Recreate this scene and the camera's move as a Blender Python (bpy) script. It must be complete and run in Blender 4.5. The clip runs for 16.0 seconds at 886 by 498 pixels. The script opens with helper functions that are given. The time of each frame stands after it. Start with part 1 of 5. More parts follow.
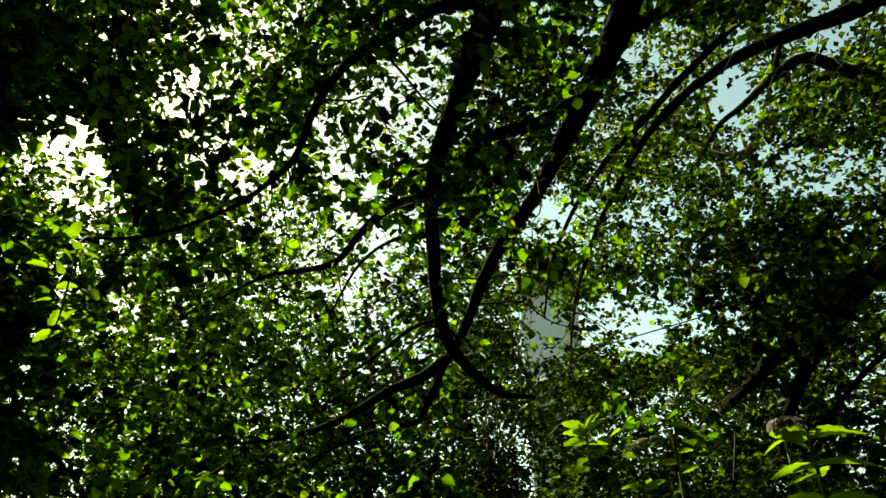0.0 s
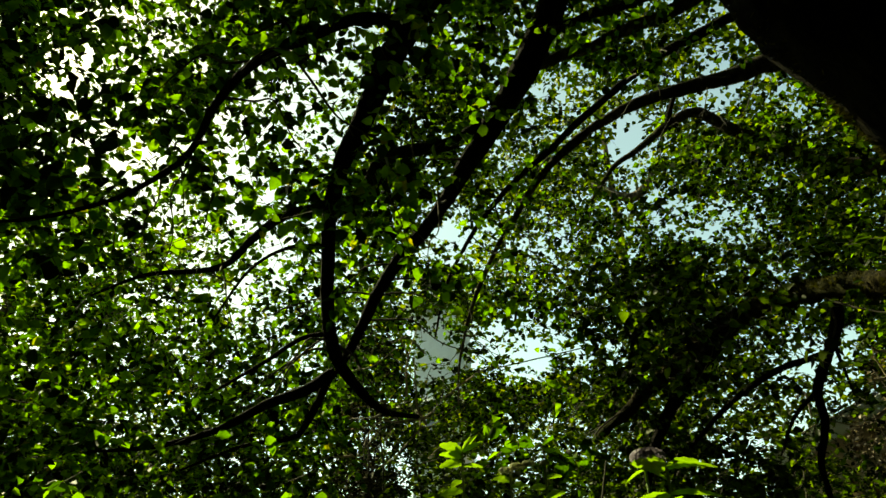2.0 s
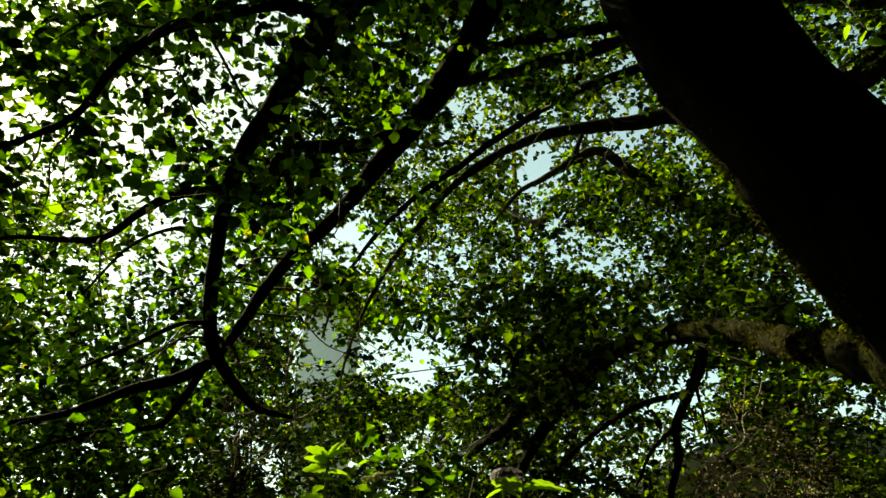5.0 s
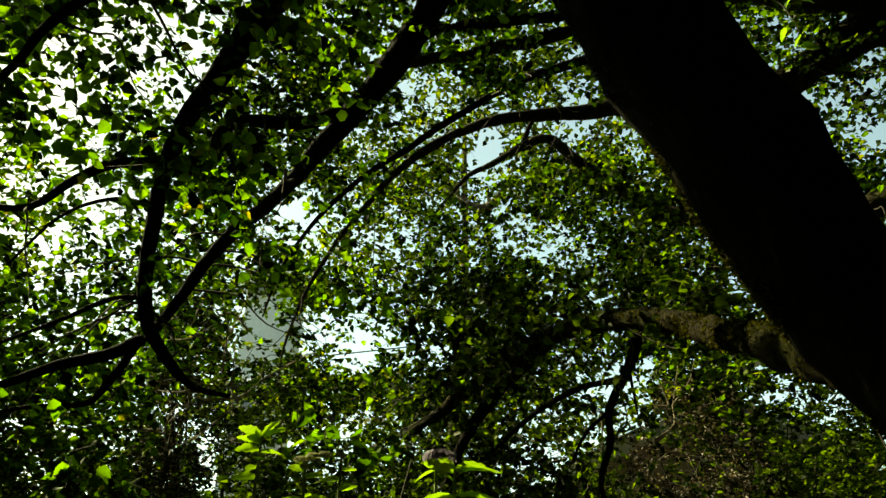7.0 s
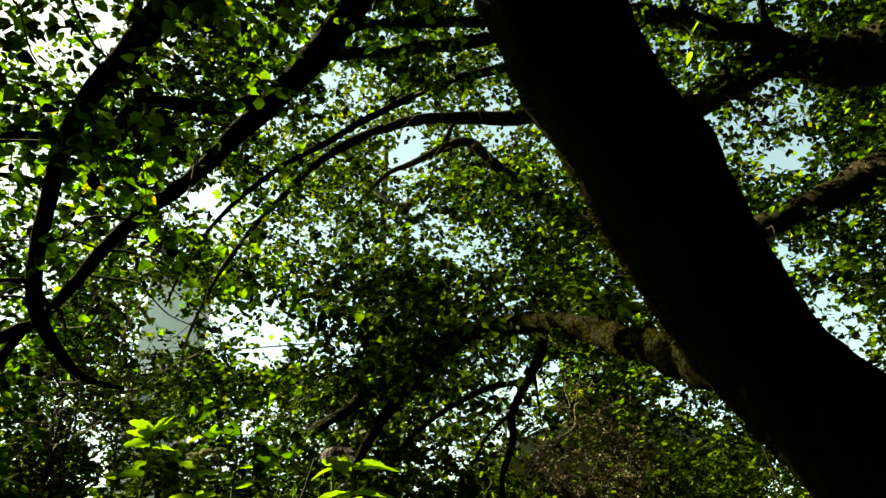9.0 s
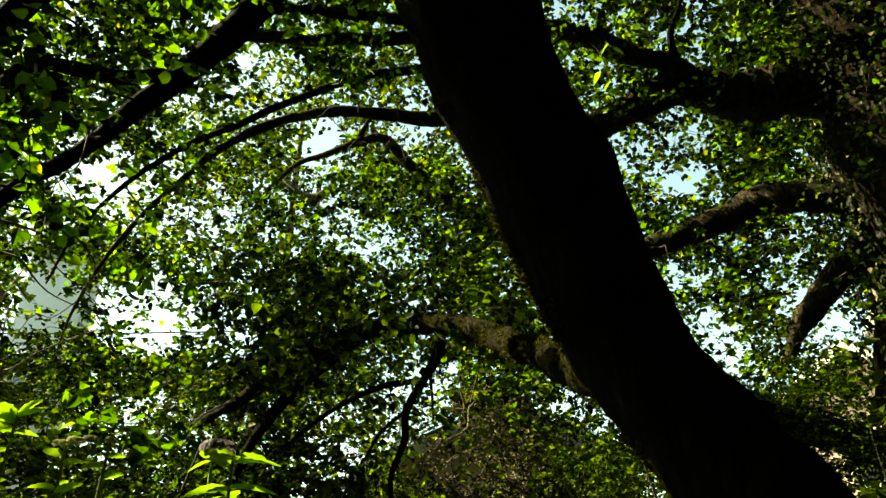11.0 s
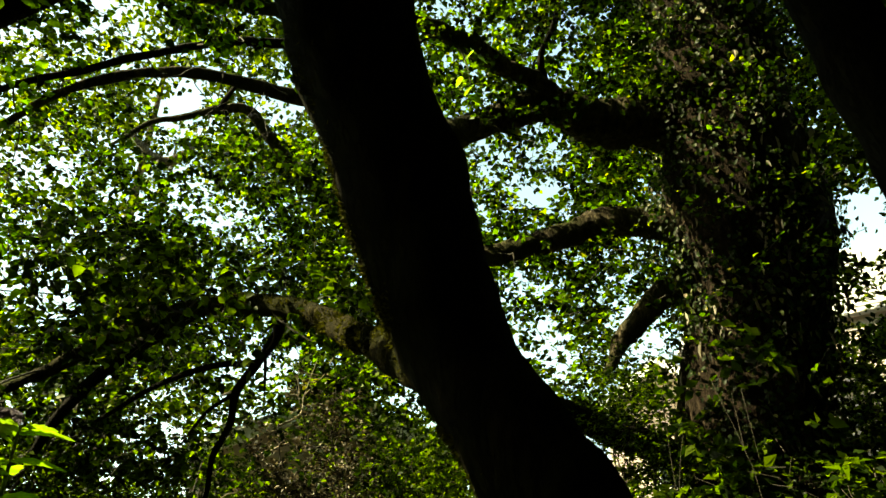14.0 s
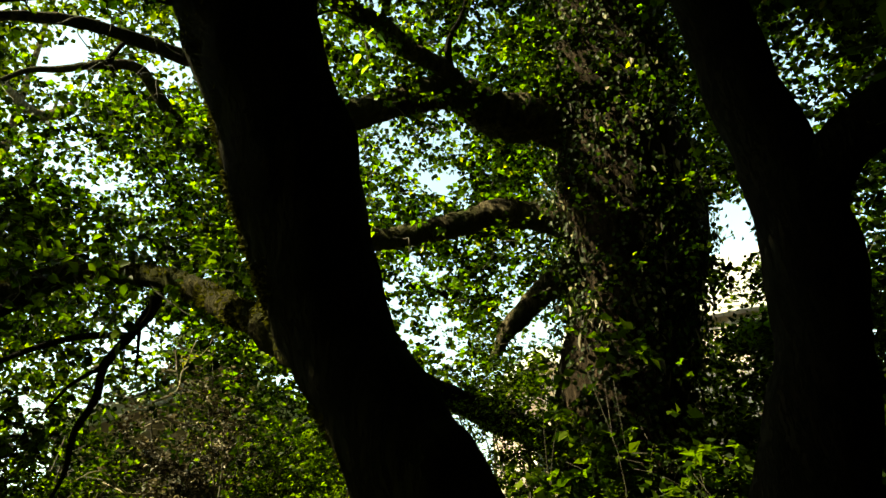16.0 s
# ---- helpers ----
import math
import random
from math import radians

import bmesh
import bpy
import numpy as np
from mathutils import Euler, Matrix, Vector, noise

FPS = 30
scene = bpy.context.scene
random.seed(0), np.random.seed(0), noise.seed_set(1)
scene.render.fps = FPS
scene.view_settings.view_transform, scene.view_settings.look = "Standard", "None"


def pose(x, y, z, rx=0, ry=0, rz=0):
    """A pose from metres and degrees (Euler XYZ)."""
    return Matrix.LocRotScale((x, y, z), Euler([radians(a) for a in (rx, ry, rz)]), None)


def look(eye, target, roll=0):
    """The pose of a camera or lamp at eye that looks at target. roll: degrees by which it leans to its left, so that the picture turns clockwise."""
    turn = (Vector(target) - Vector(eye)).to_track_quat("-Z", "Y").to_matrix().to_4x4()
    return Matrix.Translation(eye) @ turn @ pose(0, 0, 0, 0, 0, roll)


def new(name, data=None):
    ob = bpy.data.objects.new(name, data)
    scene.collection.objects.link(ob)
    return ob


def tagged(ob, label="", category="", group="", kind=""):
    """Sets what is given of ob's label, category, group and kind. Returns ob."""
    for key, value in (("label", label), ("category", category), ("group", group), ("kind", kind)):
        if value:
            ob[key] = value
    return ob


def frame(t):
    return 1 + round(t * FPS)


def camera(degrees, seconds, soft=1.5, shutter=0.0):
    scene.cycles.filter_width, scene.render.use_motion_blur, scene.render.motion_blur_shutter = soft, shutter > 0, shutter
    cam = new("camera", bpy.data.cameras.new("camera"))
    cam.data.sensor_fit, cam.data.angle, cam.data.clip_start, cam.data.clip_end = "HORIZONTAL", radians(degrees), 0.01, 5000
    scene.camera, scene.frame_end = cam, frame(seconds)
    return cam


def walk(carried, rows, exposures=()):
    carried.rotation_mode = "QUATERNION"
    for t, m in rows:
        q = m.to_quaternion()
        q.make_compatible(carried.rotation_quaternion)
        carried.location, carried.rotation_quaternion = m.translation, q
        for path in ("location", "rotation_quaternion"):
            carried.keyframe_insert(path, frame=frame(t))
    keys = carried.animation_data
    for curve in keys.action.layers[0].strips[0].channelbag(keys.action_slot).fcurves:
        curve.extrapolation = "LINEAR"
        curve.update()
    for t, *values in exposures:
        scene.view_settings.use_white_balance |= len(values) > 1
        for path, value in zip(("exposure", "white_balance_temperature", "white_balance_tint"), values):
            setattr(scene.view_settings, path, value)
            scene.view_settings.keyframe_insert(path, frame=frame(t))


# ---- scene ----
cam = camera(66.9, 16.0, soft=1.48)
# seconds, place in metres, yaw, pitch and roll in degrees: a slow turn to the right, looking up into the trees
ROWS = [
    (0.0, 0.000, 0.000, 1.600, 0.28, 29.41, -0.90),
    (0.5, 0.007, 0.002, 1.601, -1.83, 29.99, -0.97),
    (1.0, 0.014, 0.003, 1.602, -4.43, 30.50, -0.99),
    (1.5, 0.021, 0.005, 1.603, -7.08, 30.58, -0.79),
    (2.0, 0.027, 0.006, 1.604, -9.55, 30.71, -1.01),
    (2.5, 0.034, 0.007, 1.605, -11.24, 30.97, -0.10),
    (3.0, 0.040, 0.007, 1.606, -12.71, 31.12, 0.13),
    (3.5, 0.046, 0.008, 1.607, -14.28, 31.01, 0.59),
    (4.0, 0.052, 0.008, 1.607, -16.41, 31.32, 1.22),
    (6.5, 0.080, 0.003, 1.610, -22.57, 30.87, 0.34),
    (7.0, 0.085, 0.001, 1.610, -24.42, 29.97, 0.55),
    (7.5, 0.090, -0.001, 1.610, -26.84, 30.03, 0.07),
    (8.0, 0.096, -0.004, 1.610, -28.70, 30.26, -0.44),
    (8.5, 0.101, -0.007, 1.610, -29.97, 30.14, -0.12),
    (9.0, 0.106, -0.010, 1.610, -32.50, 29.85, -0.67),
    (11.5, 0.134, -0.033, 1.607, -43.88, 29.67, -0.67),
    (12.0, 0.140, -0.040, 1.607, -46.48, 29.68, -0.67),
    (12.5, 0.146, -0.046, 1.605, -48.07, 29.60, -1.00),
    (13.0, 0.153, -0.053, 1.604, -50.57, 29.29, -1.01),
    (13.5, 0.159, -0.061, 1.603, -53.01, 29.01, -1.12),
    (14.0, 0.166, -0.069, 1.601, -54.99, 28.70, -0.93),
    (14.5, 0.173, -0.077, 1.599, -56.85, 28.42, -0.73),
    (15.0, 0.180, -0.087, 1.598, -59.36, 27.88, -0.98),
    (15.5, 0.188, -0.096, 1.595, -61.78, 27.44, -1.76),
    (16.0, 0.195, -0.107, 1.593, -64.65, 27.15, -1.86),
]
# stops, kelvin and tint: the picture opens up and warms as it turns from the sun
EXPOSURE = ((0.0, 1.05, 12700, -26), (4.0, 1.18, 12700, -22), (8.0, 1.42, 12700, -18), (12.0, 2.0, 12700, -18), (16.0, 2.22, 12700, -18))
walk(cam, [(t, pose(x, y, z, 90 + pitch, 0, yaw) @ pose(0, 0, 0, 0, 0, roll)) for t, x, y, z, yaw, pitch, roll in ROWS],
     exposures=EXPOSURE)

# ---- light ----
SUN_AZ, SUN_EL = -40.5, 41.5  # degrees clockwise from +y, and above the horizon
sun_way = Vector((math.sin(radians(SUN_AZ)) * math.cos(radians(SUN_EL)), math.cos(radians(SUN_AZ)) * math.cos(radians(SUN_EL)), math.sin(radians(SUN_EL))))
world = bpy.data.worlds.new("sky")
scene.world = world
world.use_nodes = True
sky = world.node_tree.nodes.new("ShaderNodeTexSky")
sky.sky_type, sky.sun_disc = "NISHITA", False
sky.sun_elevation, sky.sun_rotation = radians(SUN_EL), radians(SUN_AZ)
sky.air_density, sky.dust_density = 1.0, 0.9
world.node_tree.links.new(sky.outputs[0], world.node_tree.nodes["Background"].inputs[0])
world.node_tree.nodes["Background"].inputs[1].default_value = 0.15
sun_data = bpy.data.lights.new("sun", "SUN")
sun_data.energy, sun_data.angle, sun_data.color = 5.0, radians(0.5), (1.0, 0.95, 0.85)
sun = new("sun", sun_data)
sun.matrix_world = look(sun_way * 60, (0, 0, 0))


# ---- materials ----
def material(name):
    m = bpy.data.materials.new(name)
    m.use_nodes = True
    nt = m.node_tree
    return m, nt, nt.nodes["Principled BSDF"]


def node(nt, kind, **inputs):
    n = nt.nodes.new(kind)
    for key, value in inputs.items():
        n.inputs[key.replace("_", " ")].default_value = value
    return n


def ramp(nt, source, stops):
    r = nt.nodes.new("ShaderNodeValToRGB")
    while len(r.color_ramp.elements) < len(stops):
        r.color_ramp.elements.new(0.5)
    for e, (at, c) in zip(r.color_ramp.elements, stops):
        e.position, e.color = at, (*c, 1)
    nt.links.new(source, r.inputs[0])
    return r.outputs[0]


def leaf_material(name, stops, glow, share=0.5, rough=0.5, shine=0.05):
    """A leaf: a faintly glossy upper face over a blade that lets the light through. stops: colours from leaf to leaf; glow: that of the light let through."""
    m, nt, b = material(name)
    geo = nt.nodes.new("ShaderNodeNewGeometry")
    colour = ramp(nt, geo.outputs["Random Per Island"], stops)
    grain = node(nt, "ShaderNodeTexNoise", Scale=60.0, Detail=3.0)
    coords = nt.nodes.new("ShaderNodeTexCoord")
    nt.links.new(coords.outputs["Object"], grain.inputs["Vector"])
    vary = node(nt, "ShaderNodeHueSaturation", Hue=0.5, Saturation=1.0)
    spread = nt.nodes.new("ShaderNodeMapRange")
    spread.inputs[3].default_value, spread.inputs[4].default_value = 0.65, 1.35
    nt.links.new(grain.outputs[0], spread.inputs[0])
    nt.links.new(spread.outputs[0], vary.inputs["Value"])
    nt.links.new(colour, vary.inputs["Color"])
    nt.links.new(vary.outputs[0], b.inputs["Base Color"])
    b.inputs["Roughness"].default_value = rough
    b.inputs["Specular IOR Level"].default_value = shine
    through_blade = nt.nodes.new("ShaderNodeBsdfTranslucent")
    tint = node(nt, "ShaderNodeMixRGB", Fac=1.0)
    tint.blend_type = "MULTIPLY"
    bright = ramp(nt, geo.outputs["Random Per Island"], glow)
    nt.links.new(bright, tint.inputs[1])
    nt.links.new(spread.outputs[0], tint.inputs[2])
    nt.links.new(tint.outputs[0], through_blade.inputs[0])
    mix = node(nt, "ShaderNodeMixShader", Fac=share)
    nt.links.new(b.outputs[0], mix.inputs[1])
    nt.links.new(through_blade.outputs[0], mix.inputs[2])
    nt.links.new(mix.outputs[0], nt.nodes["Material Output"].inputs[0])
    return m


def bark_material(name, dark, pale, scale=9.0, moss=None, drawn=0.22):
    m, nt, b = material(name)
    coords = nt.nodes.new("ShaderNodeTexCoord")
    stretch = nt.nodes.new("ShaderNodeMapping")
    stretch.inputs["Scale"].default_value = (1, 1, drawn)
    nt.links.new(coords.outputs["Object"], stretch.inputs[0])
    ridges = node(nt, "ShaderNodeTexNoise", Scale=scale, Detail=8.0, Roughness=0.65)
    blotch = node(nt, "ShaderNodeTexNoise", Scale=2.3, Detail=4.0)
    nt.links.new(stretch.outputs[0], ridges.inputs["Vector"])
    nt.links.new(coords.outputs["Object"], blotch.inputs["Vector"])
    base = ramp(nt, ridges.outputs[0], [(0.38, dark), (0.66, pale)])
    patch = ramp(nt, blotch.outputs[0], [(0.45, (0, 0, 0)), (0.62, (1, 1, 1))])
    mix = node(nt, "ShaderNodeMixRGB")
    mix.inputs[2].default_value = (*(moss or [0.6 * c for c in dark]), 1)
    nt.links.new(patch, mix.inputs[0])
    nt.links.new(base, mix.inputs[1])
    b.inputs["Roughness"].default_value = 0.92
    b.inputs["Specular IOR Level"].default_value = 0.06
    bump = node(nt, "ShaderNodeBump", Strength=1.0, Distance=0.04)
    cracks = node(nt, "ShaderNodeTexVoronoi", Scale=scale * 1.4)
    cracks.feature = "DISTANCE_TO_EDGE"
    bend = node(nt, "ShaderNodeMixRGB", Fac=0.3)
    nt.links.new(stretch.outputs[0], bend.inputs[1])
    nt.links.new(ridges.outputs["Color"], bend.inputs[2])
    nt.links.new(bend.outputs[0], cracks.inputs["Vector"])
    plate = ramp(nt, cracks.outputs["Distance"], [(0.0, (0.0, 0.0, 0.0)), (0.16, (1, 1, 1))])
    groove = node(nt, "ShaderNodeMixRGB", Fac=0.55)
    groove.blend_type = "MULTIPLY"
    nt.links.new(mix.outputs[0], groove.inputs[1])
    nt.links.new(plate, groove.inputs[2])
    nt.links.new(groove.outputs[0], b.inputs["Base Color"])
    height = node(nt, "ShaderNodeMath")
    height.operation = "ADD"
    nt.links.new(ridges.outputs[0], height.inputs[0])
    nt.links.new(plate, height.inputs[1])
    nt.links.new(height.outputs[0], bump.inputs["Height"])
    nt.links.new(bump.outputs[0], b.inputs["Normal"])
    return m


def plain_material(name, colour, rough=0.8, scale=4.0, spread=0.25, bump_size=0.01):
    m, nt, b = material(name)
    coords = nt.nodes.new("ShaderNodeTexCoord")
    n1 = node(nt, "ShaderNodeTexNoise", Scale=scale, Detail=7.0, Roughness=0.6)
    nt.links.new(coords.outputs["Object"], n1.inputs["Vector"])
    low, high = [c * (1 - spread) for c in colour], [min(1, c * (1 + spread)) for c in colour]
    nt.links.new(ramp(nt, n1.outputs[0], [(0.3, low), (0.7, high)]), b.inputs["Base Color"])
    b.inputs["Roughness"].default_value = rough
    bump = node(nt, "ShaderNodeBump", Strength=0.5, Distance=bump_size)
    nt.links.new(n1.outputs[0], bump.inputs["Height"])
    nt.links.new(bump.outputs[0], b.inputs["Normal"])
    return m


# near-black leaves, picked at random, hold shade in their colour; others let light through
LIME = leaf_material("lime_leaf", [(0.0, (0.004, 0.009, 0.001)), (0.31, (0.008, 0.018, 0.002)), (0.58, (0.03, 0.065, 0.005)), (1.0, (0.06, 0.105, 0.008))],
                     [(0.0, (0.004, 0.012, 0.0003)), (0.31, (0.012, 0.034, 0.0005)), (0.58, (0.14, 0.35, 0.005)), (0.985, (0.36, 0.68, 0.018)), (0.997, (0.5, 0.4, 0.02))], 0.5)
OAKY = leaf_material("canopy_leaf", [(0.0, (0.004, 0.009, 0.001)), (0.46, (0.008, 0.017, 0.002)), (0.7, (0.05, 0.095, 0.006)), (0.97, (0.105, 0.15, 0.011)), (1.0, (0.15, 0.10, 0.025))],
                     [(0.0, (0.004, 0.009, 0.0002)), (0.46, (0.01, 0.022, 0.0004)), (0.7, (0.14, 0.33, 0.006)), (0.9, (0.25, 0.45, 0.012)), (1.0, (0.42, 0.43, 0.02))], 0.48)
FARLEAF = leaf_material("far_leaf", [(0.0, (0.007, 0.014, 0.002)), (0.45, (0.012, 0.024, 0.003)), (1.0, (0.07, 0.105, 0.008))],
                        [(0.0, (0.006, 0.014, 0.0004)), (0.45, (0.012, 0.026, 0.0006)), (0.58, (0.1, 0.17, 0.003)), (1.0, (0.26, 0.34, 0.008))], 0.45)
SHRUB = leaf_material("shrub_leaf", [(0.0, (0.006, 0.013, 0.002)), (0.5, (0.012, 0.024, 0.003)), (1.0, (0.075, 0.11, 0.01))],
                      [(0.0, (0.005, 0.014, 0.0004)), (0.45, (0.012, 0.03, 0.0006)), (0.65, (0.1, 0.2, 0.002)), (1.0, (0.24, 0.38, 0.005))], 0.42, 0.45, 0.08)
# mostly near black, few pale: shade and sun are put into the leaf colour
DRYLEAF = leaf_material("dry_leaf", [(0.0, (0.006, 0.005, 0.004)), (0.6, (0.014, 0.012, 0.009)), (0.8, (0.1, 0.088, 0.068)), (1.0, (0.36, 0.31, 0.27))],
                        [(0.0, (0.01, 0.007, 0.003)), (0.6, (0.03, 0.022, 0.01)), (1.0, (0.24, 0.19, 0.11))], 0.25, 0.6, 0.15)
# ivy likewise: its shaded and sunlit leaves are put into one colour ramp
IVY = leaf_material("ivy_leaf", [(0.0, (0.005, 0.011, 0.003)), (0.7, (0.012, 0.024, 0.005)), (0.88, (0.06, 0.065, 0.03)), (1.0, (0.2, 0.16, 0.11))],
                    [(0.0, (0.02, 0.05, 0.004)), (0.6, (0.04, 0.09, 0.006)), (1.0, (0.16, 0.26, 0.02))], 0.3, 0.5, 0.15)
MOSS = leaf_material("moss", [(0.0, (0.012, 0.012, 0.004)), (0.5, (0.03, 0.03, 0.008)), (1.0, (0.12, 0.112, 0.024))], [(0.0, (0.02, 0.02, 0.003)), (1.0, (0.1, 0.1, 0.012))], 0.2, 0.8, 0.02)
HYDRA = leaf_material("hydrangea_leaf", [(0.0, (0.06, 0.15, 0.02)), (1.0, (0.09, 0.2, 0.03))],
                      [(0.0, (0.30, 0.55, 0.04)), (1.0, (0.42, 0.66, 0.07))], 0.55, 0.4, 0.4)
PETAL = leaf_material("hydrangea_petal", [(0.0, (0.16, 0.13, 0.20)), (1.0, (0.3, 0.26, 0.34))], [(0.0, (0.2, 0.17, 0.24)), (1.0, (0.3, 0.26, 0.3))], 0.3, 0.6, 0.2)
CREAM = leaf_material("cream_petal", [(0.0, (0.45, 0.48, 0.25)), (1.0, (0.6, 0.6, 0.4))], [(0.0, (0.5, 0.55, 0.25)), (1.0, (0.6, 0.6, 0.35))], 0.4, 0.6, 0.2)
# darker than real bark: the deep shade on the trunks is put into colour
BARK = bark_material("shade_black_bark", (0.004, 0.003, 0.0022), (0.016, 0.0125, 0.009), 11.0, (0.012, 0.011, 0.007))
TRUNKBARK = bark_material("mossy_shade_black_bark", (0.004, 0.0032, 0.0022), (0.02, 0.016, 0.009), 11.0, (0.02, 0.019, 0.008))
PALEBARK = bark_material("mossy_bark", (0.016, 0.012, 0.009), (0.17, 0.135, 0.09), 15.0, (0.05, 0.05, 0.02))
MOSSBARK = bark_material("mossy_dark_bark", (0.012, 0.010, 0.006), (0.055, 0.046, 0.015), 19.0, (0.032, 0.034, 0.007))
IVYBARK = bark_material("fibrous_brown_bark", (0.008, 0.0055, 0.004), (0.055, 0.038, 0.028), 17.0, (0.02, 0.013, 0.009), 0.09)
# sunlight on the far trunk and its branch is put into this paler bark
TANBARK = bark_material("sunlit_tan_bark", (0.09, 0.065, 0.04), (0.3, 0.23, 0.15), 9.0, (0.16, 0.13, 0.07))
TWIG = plain_material("twig_bark", (0.032, 0.025, 0.018), 0.9, 30.0)
TANTWIG = plain_material("pale_twig_bark", (0.19, 0.15, 0.105), 0.85, 30.0)
STEM = plain_material("green_stem", (0.16, 0.22, 0.06), 0.6, 40.0)
LITTER = plain_material("leaf_litter", (0.045, 0.034, 0.02), 0.95, 3.0, 0.6, 0.05)
# white wall with the blue of skylight put into its colour
RENDER = plain_material("skylit_white_render", (0.72, 0.8, 0.88), 0.85, 6.0, 0.06, 0.004)
PINKWALL = plain_material("pink_render", (0.52, 0.42, 0.38), 0.85, 5.0, 0.12, 0.004)
ROOFTILE = plain_material("pale_roof", (0.31, 0.29, 0.29), 0.8, 3.0, 0.3, 0.02)
SLATE = plain_material("grey_slate", (0.16, 0.17, 0.19), 0.6, 3.0, 0.3, 0.02)
PAINT = plain_material("white_paint", (0.8, 0.8, 0.8), 0.5, 8.0, 0.05, 0.002)
STONE = plain_material("weathered_stone", (0.17, 0.20, 0.19), 0.85, 14.0, 0.25, 0.006)
CANVAS = plain_material("grey_green_canvas", (0.035, 0.046, 0.04), 0.9, 14.0, 0.2, 0.004)
CABLE = plain_material("black_cable", (0.02, 0.02, 0.02), 0.5, 20.0)
GLASS, _nt, _b = material("window_glass")
_b.inputs["Base Color"].default_value, _b.inputs["Roughness"].default_value = (0.03, 0.04, 0.05, 1), 0.03
_b.inputs["Specular IOR Level"].default_value = 0.8


# ---- builders ----
def part(name, bm, mat, parent=None, label=""):
    """Links a bmesh as one mesh object, under a thing or a part."""
    me = bpy.data.meshes.new(name)
    bm.to_mesh(me)
    bm.free()
    return link_mesh(name, me, mat, parent, label)


def link_mesh(name, me, mat, parent=None, label=""):
    me.materials.append(mat)
    ob = new(name, me)
    ob.parent = parent
    if label:
        tagged(ob, label)
    return ob


def empty(name, place, label, category, group=""):
    ob = new(name)
    ob.location = place
    ob.empty_display_size = 0.2
    return tagged(ob, label, category, group)


def raw_mesh(name, verts, faces):
    """A mesh from an (n, 3) array of places and an (m, k) array of corners."""
    me = bpy.data.meshes.new(name)
    m, k = faces.shape
    me.vertices.add(len(verts)), me.loops.add(m * k), me.polygons.add(m)
    me.vertices.foreach_set("co", np.ascontiguousarray(verts, dtype=np.float32).ravel())
    me.loops.foreach_set("vertex_index", np.ascontiguousarray(faces, dtype=np.int32).ravel())
    me.polygons.foreach_set("loop_start", np.arange(0, m * k, k, dtype=np.int32))
    me.polygons.foreach_set("loop_total", np.full(m, k, dtype=np.int32))
    me.update(calc_edges=True)
    return me


def unit(v):
    return v / np.maximum(np.linalg.norm(v, axis=-1, keepdims=True), 1e-9)


LATTICE = np.random.default_rng(5).random((32, 32, 32))


def value_noise(p):
    """Smooth noise from 0 to 1 at (n, 3) places, one lattice step a unit."""
    i = np.floor(p).astype(int)
    f = p - i
    f = f * f * (3 - 2 * f)
    out = 0
    for c in range(8):
        o = np.array([c & 1, c >> 1 & 1, c >> 2 & 1])
        w = np.prod(np.where(o, f, 1 - f), axis=1)
        a = (i + o) % 32
        out = out + w * LATTICE[a[:, 0], a[:, 1], a[:, 2]]
    return out


def glide(rows, steps):
    """A smooth (Catmull-Rom) line through rows of x, y, z and radius."""
    p = np.array(rows, float)
    p = np.vstack([2 * p[0] - p[1], p, 2 * p[-1] - p[-2]])
    out = []
    for k in range(1, len(p) - 2):
        for s in np.linspace(0, 1, steps, endpoint=False):
            a, b, c, d = p[k - 1 : k + 3]
            out.append(0.5 * (2 * b + (c - a) * s + (2 * a - 5 * b + 4 * c - d) * s**2 + (3 * b - a - 3 * c + d) * s**3))
    out.append(p[-2])
    out = np.array(out)
    out[:, 3] = np.maximum(out[:, 3], 0.002)
    return out


